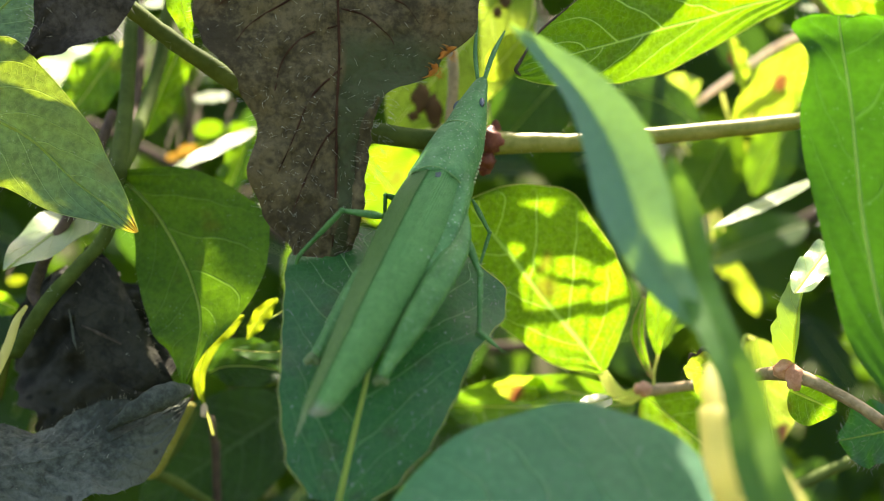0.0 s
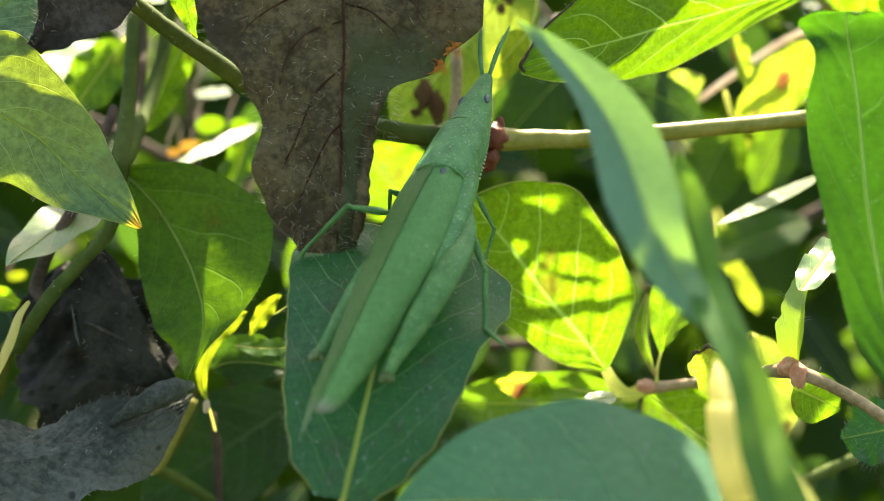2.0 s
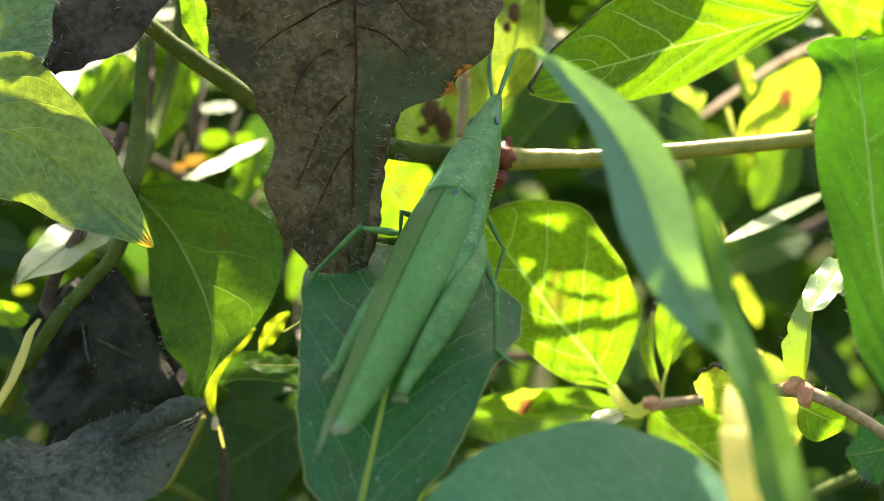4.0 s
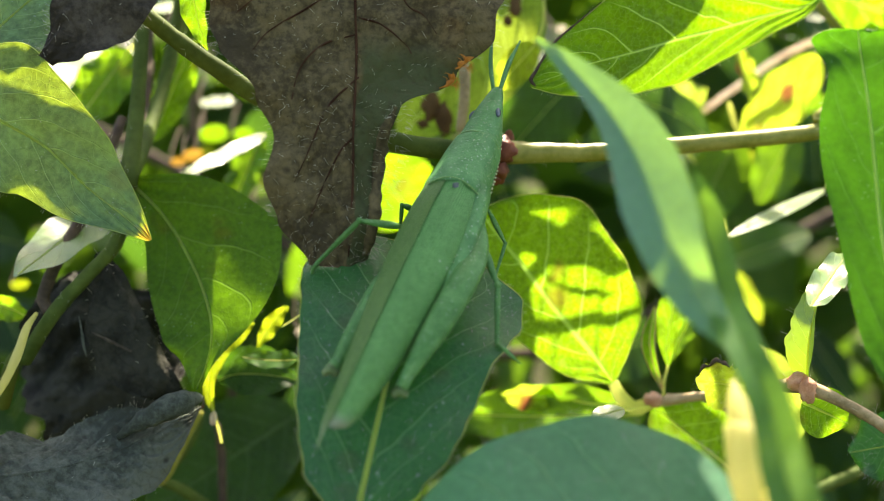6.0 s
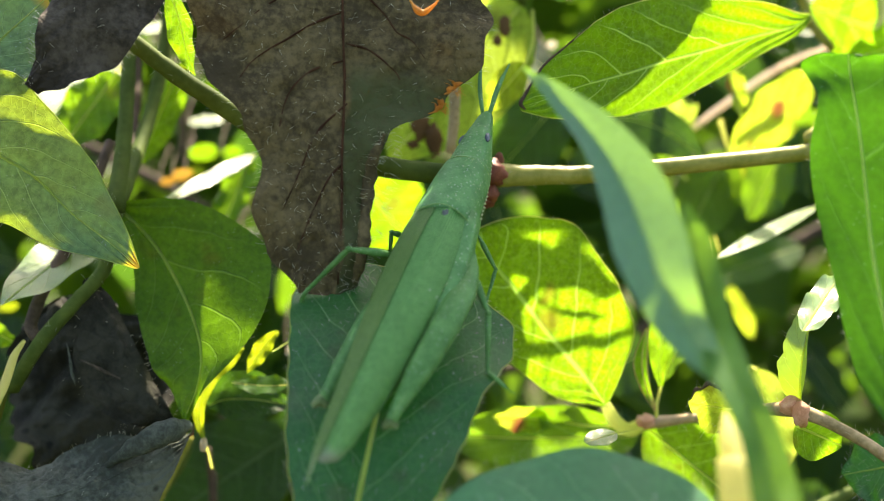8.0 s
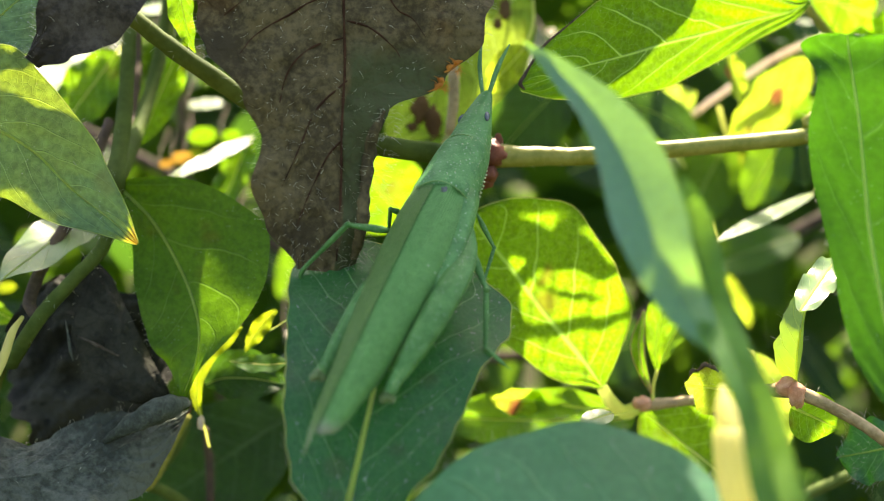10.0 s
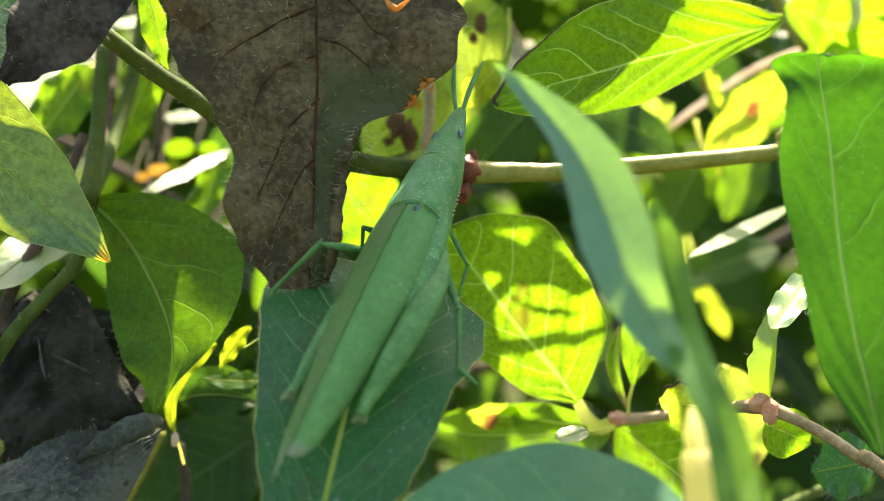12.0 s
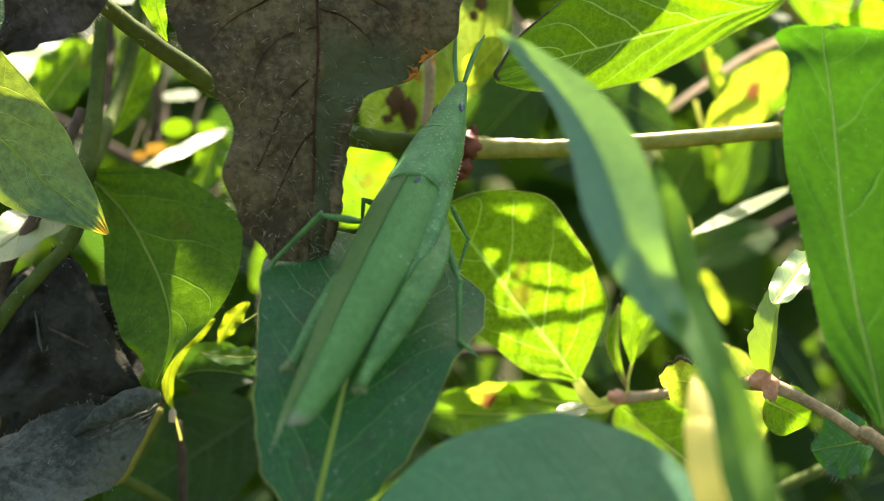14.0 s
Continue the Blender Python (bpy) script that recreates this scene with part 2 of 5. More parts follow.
LEAF_STRAP = leaf_material("strap_leaf_green", (0.075, 0.215, 0.150), (0.27, 0.52, 0.05), (0.075, 0.215, 0.150), veins=0.5, slant=0.05, share=0.45, net=0.2, gloss=0.42, shine=0.5, mottle=0.35)
VEIN = plain_material("vein_pale_green", (0.10, 0.19, 0.05), (0.20, 0.30, 0.09), 500, 0.5, share=0.6, through_it=(0.75, 0.85, 0.30))
VEIN_YOUNG = plain_material("vein_yellow_green", (0.18, 0.28, 0.05), (0.30, 0.40, 0.10), 500, 0.5, share=0.7, through_it=(0.95, 0.97, 0.45))
STEM = plain_material("stem_green", (0.034, 0.066, 0.012), (0.090, 0.135, 0.028), 220, 0.7, spec=0.1, share=0.15, through_it=(0.4, 0.4, 0.08))
SHEATH = plain_material("sheath_cream", (0.45, 0.44, 0.14), (0.62, 0.58, 0.28), 200, 0.5, share=0.6, through_it=(0.92, 0.90, 0.45), stretch=(1, 1, 0.15))
# stem colour shifted to yellow where sun falls on a stem
STEM_LIT_YELLOW = plain_material("stem_lit_yellow", (0.150, 0.175, 0.020), (0.32, 0.30, 0.070), 220, 0.45, share=0.12, through_it=(0.5, 0.5, 0.08))
BARK = plain_material("stem_bark", (0.032, 0.023, 0.014), (0.090, 0.064, 0.038), 260, 0.8, 0.0003)
DRY_TWIG = plain_material("twig_dry", (0.20, 0.15, 0.07), (0.46, 0.34, 0.19), 300, 0.7)
NODE_RED = plain_material("node_red", (0.085, 0.020, 0.012), (0.26, 0.085, 0.040), 700, 0.45, share=0.15, through_it=(0.8, 0.3, 0.1))
NODE_PINK = plain_material("node_pink", (0.48, 0.22, 0.13), (0.76, 0.48, 0.33), 900, 0.45, share=0.3, through_it=(0.9, 0.6, 0.35))
DEAD = dead_material("leaf_dead_brown", (0.038, 0.031, 0.013), (0.116, 0.094, 0.040), 0.005, 0.18, 420.0, 0.55, (0.048, 0.062, 0.022))
DEAD_LINE = plain_material("leaf_dead_vein", (0.022, 0.011, 0.006), (0.060, 0.030, 0.016), 400, 0.85, spec=0.05)
DEAD_GREY = dead_material("leaf_dead_grey", (0.030, 0.040, 0.029), (0.092, 0.110, 0.084), 0.03, 0.15, 650.0, 0.6)
DEAD_BLACK = dead_material("leaf_dead_black", (0.009, 0.010, 0.006), (0.034, 0.036, 0.025), 0.0, 0.3, 500.0, 0.75)
BLOTCH = plain_material("leaf_blotch_brown", (0.080, 0.046, 0.022), (0.170, 0.105, 0.050), 400, 0.8, share=0.2, through_it=(0.35, 0.15, 0.08), spec=0.05)
DEAD_SLATE = dead_material("leaf_dead_slate", (0.023, 0.020, 0.013), (0.072, 0.063, 0.044), 0.0, 0.2, 500.0, 0.6)
HAIR = plain_material("hair_pale", (0.40, 0.42, 0.34), (0.60, 0.60, 0.50), 300, 0.5, share=0.4, through_it=(0.8, 0.8, 0.6))
# orange glow of sun through hairs, put into the colour
HAIR_BACKLIT = plain_material("hair_backlit", (0.40, 0.15, 0.02), (0.70, 0.36, 0.08), 900, 0.5, share=0.5, through_it=(0.9, 0.45, 0.08))
HOPPER = plain_material("hopper_green", (0.036, 0.150, 0.042), (0.098, 0.282, 0.088), 700, 0.48, 0.00012, share=0.08, through_it=(0.15, 0.4, 0.1), grain=0.6, pits=0.22)
HOPPER_LEG = plain_material("hopper_leg_green", (0.034, 0.140, 0.030), (0.098, 0.270, 0.075), 700, 0.45, 0.00006, share=0.12, through_it=(0.15, 0.45, 0.08), grain=0.3, pits=0.5)
WING = wing_material("hopper_wing", (0.030, 0.126, 0.026), (0.082, 0.244, 0.062), (0.27, 0.29, 0.20))
WING_EDGE = wing_material("hopper_wing_brownish", (0.032, 0.092, 0.016), (0.082, 0.170, 0.040), (0.13, 0.20, 0.08))
EYE_MAT = plain_material("hopper_eye", (0.020, 0.034, 0.045), (0.10, 0.13, 0.16), 900, 0.25, 0.00002, spec=0.6)
KNEE = plain_material("hopper_knee", (0.050, 0.110, 0.032), (0.150, 0.220, 0.085), 900, 0.5)
WING_SPOT = plain_material("wing_spot", (0.045, 0.075, 0.060), (0.12, 0.14, 0.14), 900, 0.6)
TUBERCLE = plain_material("tubercle_cream", (0.32, 0.40, 0.20), (0.52, 0.55, 0.32), 900, 0.5)
KEEL = plain_material("keel_pale_green", (0.10, 0.24, 0.06), (0.19, 0.34, 0.11), 900, 0.5)
DRY_ORANGE = plain_material("leaf_dry_orange", (0.50, 0.24, 0.03), (0.75, 0.45, 0.08), 300, 0.6, share=0.3, through_it=(0.9, 0.5, 0.08))
# pale dry bits; on the upper twig the paleness stands for sunlight
DRY_LIT_PALE = plain_material("dry_lit_pale", (0.55, 0.45, 0.35), (0.80, 0.72, 0.62), 300, 0.5, share=0.5, through_it=(0.92, 0.82, 0.66))
# far foliage kept dark in colour to stand for shade inside the bush
FOLIAGE = plain_material("foliage_far", (0.012, 0.034, 0.010), (0.045, 0.095, 0.018), 60, 0.55, share=0.35, through_it=(0.18, 0.38, 0.02), isle=0.5, spec=0.08)
SOIL = plain_material("soil", (0.022, 0.018, 0.010), (0.045, 0.060, 0.018), 9, 0.95, 0.004, spec=0.05)


# ---- building helpers ----
def at(p):
    """A place of the plan, in the world."""
    return VIEW @ (Vector(p) * 0.001)


def thing(name, origin, label, category, group="", kind=""):
    ob = new(name)
    ob.empty_display_size = 0.005
    ob.location = at(origin)
    ob["origin"] = list(at(origin))
    return tagged(ob, label, category, group, kind)


def part(name, bm, material, parent, label="", kind="", smooth=True):
    """Links a bmesh (in the plan's millimetres) as one mesh under a thing or a part."""
    o = Vector(parent["origin"])
    for v in bm.verts:
        v.co = at(v.co) - o
    me = bpy.data.meshes.new(name)
    bm.to_mesh(me)
    bm.free()
    me.materials.append(material)
    if smooth:
        me.polygons.foreach_set("use_smooth", [True] * len(me.polygons))
    ob = new(name, me)
    ob.parent = parent
    ob["origin"] = parent["origin"]
    return tagged(ob, label, "", "", kind)


def spline(points, count):
    """A smooth run of count points through the given ones (of any size)."""
    p = [np.array(q, float) for q in points]
    p = [2 * p[0] - p[1]] + p + [2 * p[-1] - p[-2]]
    out = []
    for k in range(count):
        s = k / (count - 1) * (len(p) - 3)
        i = min(int(s), len(p) - 4)
        f = s - i
        a, b, c, d = p[i:i + 4]
        out.append(0.5 * (2 * b + (c - a) * f + (2 * a - 5 * b + 4 * c - d) * f * f + (3 * b - a - 3 * c + d) * f ** 3))
    return out


def tube(bm, points, radii, sides=8, steps=None, flat=1.0, rough=0.0):
    """A round, tapered, closed run through points; radii one number or one a point."""
    if not isinstance(radii, (list, tuple)):
        radii = [radii] * len(points)
    steps = steps or max(4, 5 * (len(points) - 1) + 1)
    run = spline([(*p, r) for p, r in zip(points, radii)], steps)
    rings, up = [], Vector((0.31, -0.9, 0.3))
    for i, q in enumerate(run):
        c = Vector(q[:3])
        way = (Vector(run[min(i + 1, steps - 1)][:3]) - Vector(run[max(i - 1, 0)][:3])).normalized()
        side = way.cross(up).normalized()
        up = side.cross(way).normalized()
        r = max(q[3], 0.01)
        ring = []
        for k in range(sides):
            a = 2 * math.pi * k / sides
            off = side * math.cos(a) * r + up * math.sin(a) * r * flat
            if rough:
                off *= 1 + rough * noise.noise((c + off) * 0.9)
            ring.append(bm.verts.new(c + off))
        rings.append(ring)
    for a, b in zip(rings, rings[1:]):
        for k in range(sides):
            bm.faces.new((a[k], a[(k + 1) % sides], b[(k + 1) % sides], b[k]))
    bm.faces.new(rings[0][::-1]), bm.faces.new(rings[-1])
    return bm


def blob(bm, c, radii, turn=None, detail=2, lump=0.0):
    """A small rounded lump."""
    m = Matrix.Translation(c) @ (turn or Matrix()) @ Matrix.Diagonal((*radii, 1))
    made = bmesh.ops.create_icosphere(bm, subdivisions=detail, radius=1.0)["verts"]
    for v in made:
        d = 1 + lump * noise.noise(v.co * 2.3 + Vector(c))
        v.co = m @ (v.co * d)
    return bm


def profile(u, where=0.45, base=0.5, tip=0.9):
    """Half width, 0 to 1, of a leaf at u: widest at where, with a round (0.5) or pointed (1 and more) base and tip."""
    s = (u - where) / (where if u < where else 1 - where)
    return max(0.0, 1 - s * s) ** (base if u < where else tip)


class Leaf:
    """The surface of a leaf: from base to tip, face turned to normal, bend along and fold across it."""

    def __init__(self, base, tip, wide, normal=(0, -1, 0), where=0.45, round_base=0.55, round_tip=0.85, bend=0.0, sway=0.0, fold=0.0,
                 roll=0.0, wave=0.0, waves=3.0, pucker=0.0, veins=7, seed=0, left=None, right=None, rough=0.0, twist=0.0, crumple=0.0):
        self.b, t = Vector(base), Vector(tip)
        self.a = t - self.b
        self.n = (Vector(normal) - self.a * (Vector(normal).dot(self.a) / self.a.length_squared)).normalized()
        self.l = self.a.normalized().cross(self.n)
        self.wide, self.where, self.rb, self.rt = wide, where, round_base, round_tip
        self.bend, self.sway, self.fold, self.roll, self.twist = bend, sway, fold, roll, twist
        self.wave, self.waves, self.pucker, self.veins = wave, waves, pucker, veins
        self.seed, self.left, self.right, self.rough, self.crumple = seed, left, right, rough, crumple

    def half(self, u, v):
        edge = self.left if v < 0 else self.right
        if edge:
            s = u * (len(edge) - 1)
            i = min(int(s), len(edge) - 2)
            f = s - i
            f = f * f * (3 - 2 * f)
            return edge[i] * (1 - f) + edge[i + 1] * f
        return 0.5 * self.wide * profile(u, self.where, self.rb, self.rt)

    def point(self, u, v, lift=0.0):
        long = self.a.length
        w = self.half(u, v)
        w *= 1 + self.rough * noise.noise(Vector((u * 9, 3.0 if v > 0 else 7.0, self.seed)))
        x = w * v
        h = self.bend * long * 4 * u * (1 - u) + self.fold * abs(x) + self.roll * x * abs(x) / max(self.wide, 1)
        h += self.wave * v * v * math.sin(self.waves * 2 * math.pi * u + self.seed + (1.7 if v > 0 else 0)) * min(1, 4 * u)
        h += 0.12 * self.wave * noise.noise(Vector((u * 5, v * 2.5, self.seed * 3.1)))
        if self.pucker:
            ph = (u - 0.3 * abs(v) ** 1.25) * self.veins + (0.43 if v > 0 else 0)
            h += self.pucker * (abs(math.sin(math.pi * ph)) - 0.6) * min(1, 4 * abs(v)) * (1 - 0.6 * abs(v))
        if self.crumple:
            q = Vector((u * 0.30 * long, v * 0.30 * w, self.seed))
            h += self.crumple * (noise.noise(q) + 0.6 * abs(noise.noise(q * 2.3)) + 0.35 * noise.noise(q * 5.1))
        t = self.twist * (u - 0.5)
        l, n = self.l * math.cos(t) + self.n * math.sin(t), self.n * math.cos(t) - self.l * math.sin(t)
        return self.b + self.a * u + self.l * (self.sway * long * 4 * u * (1 - u)) + l * x + n * (h + lift)

    def mesh(self, along=28, across=14):
        bm = bmesh.new()
        layer = bm.loops.layers.uv.new("UVMap")
        grid, uvs = [], {}
        for i in range(along + 1):
            u = i / along
            u += 0.45 * (0.5 - 0.5 * math.cos(math.pi * u) - u)
            row = []
            for j in range(across + 1):
                v = 2 * j / across - 1
                vert = bm.verts.new(self.point(min(max(u, 0.002), 0.998), v))
                uvs[vert] = (u, j / across)
                row.append(vert)
            grid.append(row)
        for i in range(along):
            for j in range(across):
                f = bm.faces.new((grid[i][j], grid[i + 1][j], grid[i + 1][j + 1], grid[i][j + 1]))
                for loop in f.loops:
                    loop[layer].uv = uvs[loop.vert]
        return bm

    def rib(self, radius, stop=0.97):
        """The raised midrib: a low ridge on the face."""
        bm, rows = bmesh.new(), []
        for i in range(27):
            u = stop * i / 26
            w = radius * (1.05 - 0.85 * u) / max(self.half(u, 1), self.half(u, -1), 0.3)
            rows.append([bm.verts.new(self.point(u, k * w, radius * h)) for k, h in ((-1, 0.02), (-0.6, 0.45), (0, 0.65), (0.6, 0.45), (1, 0.02))])
        for a, b in zip(rows, rows[1:]):
            for k in range(4):
                bm.faces.new((a[k], a[k + 1], b[k + 1], b[k]))
        return bm

    def hairs(self, count, long, thick=0.012, edge=0.75, seed=1):
        """Fine hairs on the rim and on the face."""
        rnd, bm = random.Random(seed), bmesh.new()
        for k in range(count):
            u = rnd.uniform(0.03, 0.99)
            on_edge = rnd.random() < edge
            v = rnd.choice((-1, 1)) * (1.0 if on_edge else rnd.random() * 0.95)
            p = self.point(u, v)
            out = (self.l * (v if on_edge else rnd.uniform(-0.6, 0.6)) + self.n * rnd.uniform(0.1, 0.9) + self.a.normalized() * rnd.uniform(-0.2, 0.7)).normalized()
            s = long * rnd.uniform(0.5, 1.3)
            bend = Vector((rnd.uniform(-1, 1), rnd.uniform(-1, 1), rnd.uniform(-1, 1))) * 0.12 * s
            tube(bm, [p, p + out * s * 0.5 + bend, p + out * s], [thick, thick * 0.8, thick * 0.3], 3, 4)
        return bm


class Blade(Leaf):
    """A leaf along a bent spine; blade() makes it."""

    def sample(self, u):
        s = min(max(u, 0.0), 1.0) * 120
        i = min(int(s), 119)
        return self.run[i] * (1 - s + i) + self.run[i + 1] * (s - i)

    def half(self, u, v):
        return max(self.sample(u)[3 if v < 0 else 4], 0.02)

    def point(self, u, v, lift=0.0):
        here = self.sample(u)
        way = Vector((self.sample(u + 0.012) - self.sample(u - 0.012))[:3]).normalized()
        n = (self.face - way * self.face.dot(way)).normalized()
        l = way.cross(n)
        t = self.twist * (u - 0.5)
        l, n = l * math.cos(t) + n * math.sin(t), n * math.cos(t) - l * math.sin(t)
        w = self.half(u, v) * (1 + self.rough * noise.noise(Vector((u * 9, 3.0 if v > 0 else 7.0, self.seed))))
        x = w * v
        h = self.fold * abs(x) + self.roll * x * abs(x) / max(self.wide, 1)
        h += self.wave * v * v * math.sin(self.waves * 2 * math.pi * u + self.seed + (1.7 if v > 0 else 0)) * min(1, 4 * u)
        h += 0.12 * self.wave * noise.noise(Vector((u * 5, v * 2.5, self.seed * 3.1)))
        if self.pucker:
            ph = (u - 0.3 * abs(v) ** 1.25) * self.veins + (0.43 if v > 0 else 0)
            h += self.pucker * (abs(math.sin(math.pi * ph)) - 0.6) * min(1, 4 * abs(v)) * (1 - 0.6 * abs(v))
        if self.crumple:
            q = Vector((u * 0.30 * self.a.length, v * 0.30 * w, self.seed))
            h += self.crumple * (noise.noise(q) + 0.6 * abs(noise.noise(q * 2.3)) + 0.35 * noise.noise(q * 5.1))
        return Vector(here[:3]) + l * x + n * (h + lift)


def blade(stations, normal=(0, -1, 0), **more):
    """A Blade through stations of (place, half width to the one side, half width to the other), from base to tip."""
    lf = Blade(stations[0][0], stations[-1][0], 2 * max(max(s[1], s[2]) for s in stations), normal, **more)
    lf.run = spline([(*p, l, r) for p, l, r in stations], 121)
    lf.face = Vector(normal).normalized()
    return lf


def leaf_part(parent, leaf, material, label="", rib=0.18, vein=None, along=28, across=14, hairs=0, hair_long=0.8, hair_mat=None, petiole=None, seed=1, edge=0.75, rim=0.0):
    ob = part("leaf", leaf.mesh(along, across), material, parent, label)
    if rib > 0:
        part("midrib", leaf.rib(rib), vein or VEIN, ob)
    if petiole:
        part("petiole", tube(bmesh.new(), petiole, [abs(rib) * 1.5 if rib else 0.3] * (len(petiole) - 1) + [(abs(rib) or 0.2) * 1.15], 8), vein or VEIN, ob)
    if rim:
        us = [0.01 + 0.98 * k / 40 for k in range(41)]
        loop = [leaf.point(u, 1.0) for u in us] + [leaf.point(u, -1.0) for u in us[::-1]]
        part("rim", tube(bmesh.new(), loop, rim, 5, 160), vein or VEIN, ob, "pale rim")
    if hairs:
        part("hair", leaf.hairs(hairs, hair_long, edge=edge, seed=seed), hair_mat or HAIR, ob, kind="stuff")
    return ob


def stem_part(parent, points, radii, material, name="stem", label="", hairs=0, sides=10, steps=None, seed=2, rough=0.12):
    ob = part(name, tube(bmesh.new(), points, radii, sides, steps, rough=rough), material, parent, label)
    if hairs:
        rnd, bm = random.Random(seed), bmesh.new()
        run = spline(points, 200)
        r = radii if not isinstance(radii, (list, tuple)) else sum(radii) / len(radii)
        for k in range(hairs):
            p = Vector(rnd.choice(run))
            out = Vector((rnd.uniform(-1, 1), rnd.uniform(-1, 1), rnd.uniform(-1, 1))).normalized()
            s = rnd.uniform(0.3, 0.9)
            tube(bm, [p + out * r * 0.9, p + out * (r + s)], [0.02, 0.008], 3, 3)
        part("hair", bm, HAIR, ob, kind="stuff")
    return ob


# ---- ground ----
bm = bmesh.new()
reach = 120.0
rings = [0.0] + [0.15 * 1.35 ** k for k in range(23)] + [reach]
prev = None
for r in rings[1:]:
    ring = []
    for k in range(36):
        a = 2 * math.pi * k / 36
        x, y = r * math.cos(a), r * math.sin(a)
        ring.append(bm.verts.new((x, y, 0.02 * noise.noise(Vector((x * 4, y * 4, 0))) if r < 20 else 0)))
    if prev:
        for k in range(36):
            bm.faces.new((prev[k], prev[(k + 1) % 36], ring[(k + 1) % 36], ring[k]))
    else:
        bm.faces.new(ring)
    prev = ring
me = bpy.data.meshes.new("ground")
bm.to_mesh(me), bm.free()
me.materials.append(SOIL)
tagged(new("ground", me), "dark soil with low green growth under the bushes", "ground", kind="structure")

# ---- perch: the leaf under the grasshopper ----
perch = thing("perch_vine", (-8.7, 87, -23.8), "blue-green broad vine leaf that the grasshopper sits on", "vine")
PERCH = Leaf((-8.4, 91.5, -20.6), (-3.2, 109.8, 1.6), 18.0, (0.05, -0.80, 0.60), bend=0.10, fold=-0.05, wave=0.35, pucker=0.18, veins=7, seed=2, rough=0.025,
             left=[2.6, 5.2, 6.4, 7.2, 7.9, 8.6, 9.2, 9.9, 10.4, 9.6, 5.5], right=[2.2, 4.7, 6.5, 7.3, 7.8, 8.5, 9.6, 10.7, 10.3, 7.4, 2.6])
leaf_part(perch, PERCH, LEAF_BLUE, "blue-green hairy leaf", 0.27, VEIN_YOUNG, 60, 36, 520, 0.45, petiole=[(-9.6, 86, -30.4), (-8.7, 87, -23.8), (-8.3, 89, -20.0)], seed=3, edge=0.5, rim=0.045)
stem_part(perch, [(-30, 92, -340), (-24, 90, -150), (-10.5, 86, -35.1), (-9.6, 86, -30.4)], [1.6, 1.4, 1.1, 0.8], STEM, steps=24)

# ---- big dead leaf that hangs beside the grasshopper ----
dead = thing("dead_leaf", (-10.5, 108, 38.0), "dark brown withered leaf, dry and hairy, hanging from a stem", "dead leaf", "withered leaves")
DEADLEAF = Leaf((-9.8, 109, 37.8), (-13.1, 105.5, -0.6), 22.0, (0.08, -1, 0.1), bend=0.02, wave=0.9, waves=4, pucker=0.25, veins=8, seed=5, rough=0.12, crumple=0.55,
                right=[1.6, 9.6, 13.4, 13.6, 13.1, 11.3, 7.0, 5.4, 5.6, 4.2, 0.8], left=[1.6, 9.6, 13.4, 14.6, 14.1, 11.7, 6.4, 4.9, 5.0, 5.2, 4.6])
dead_blade = leaf_part(dead, DEADLEAF, DEAD, "", 0, BARK, 130, 64, 620, 0.8, seed=8, edge=0.3)
part("midrib", tube(bmesh.new(), [DEADLEAF.point(u, v, 0.1) for u, v in ((0.02, 0), (0.2, -0.03), (0.35, -0.07), (0.5, -0.15), (0.65, -0.36), (0.8, -0.50), (0.97, -0.60))], [0.16, 0.15, 0.14, 0.13, 0.12, 0.11, 0.08], 8, 50, rough=0.6), DEAD_LINE, dead_blade)
for u0, v0, u1, v1 in ((0.20, -0.03, 0.40, 0.80), (0.31, -0.06, 0.50, 0.72), (0.42, -0.10, 0.64, 0.66), (0.54, -0.20, 0.80, 0.52), (0.68, -0.40, 0.90, 0.30), (0.24, -0.04, 0.40, -0.62), (0.38, -0.10, 0.46, -0.55)):
    way = [(u0 + (u1 - u0) * f, v0 + (v1 - v0) * f ** 0.8) for f in (0.0, 0.2, 0.4, 0.6, 0.8, 1.0)]
    part("side_vein", tube(bmesh.new(), [DEADLEAF.point(u + 0.008 * math.sin(40 * v), v, 0.02) for u, v in way], [0.10, 0.09, 0.08, 0.07, 0.05, 0.03], 6, 30, rough=0.9), DEAD_LINE, dead_blade)
# sun on this rim, painted as orange hairs and bands
for u0, u1, count in ((0.455, 0.475, 20), (0.50, 0.525, 26)):
    part("backlit_hair", Leaf(DEADLEAF.point(u0, -0.99, 0.1), DEADLEAF.point(u1, -0.99, 0.1), 0.8, (0.4, -1, 0)).hairs(2 * count, 0.7, 0.028, 0.5, 4), HAIR_BACKLIT, dead_blade, "rim hairs coloured orange for sun through them", "stuff")
for u0, u1 in ((0.448, 0.482), (0.495, 0.535)):
    part("backlit_rim", tube(bmesh.new(), [DEADLEAF.point(u0 + (u1 - u0) * k / 5, -0.985 + 0.02 * (k % 2), 0.12) for k in range(6)], [0.05, 0.22, 0.12, 0.26, 0.15, 0.05], 8, 40, rough=0.9), HAIR_BACKLIT, dead_blade, "orange band for sunlight along the rim")
part("backlit_rim", tube(bmesh.new(), [(-3.7, 105.4, 26.9), (-3.0, 105.0, 25.8), (-2.3, 105.0, 25.4), (-1.4, 105.0, 26.1), (-0.7, 105.4, 27.0)], [0.08, 0.2, 0.26, 0.18, 0.06], 8, 40, rough=0.8), HAIR_BACKLIT, dead_blade, "torn line coloured orange for light through it")
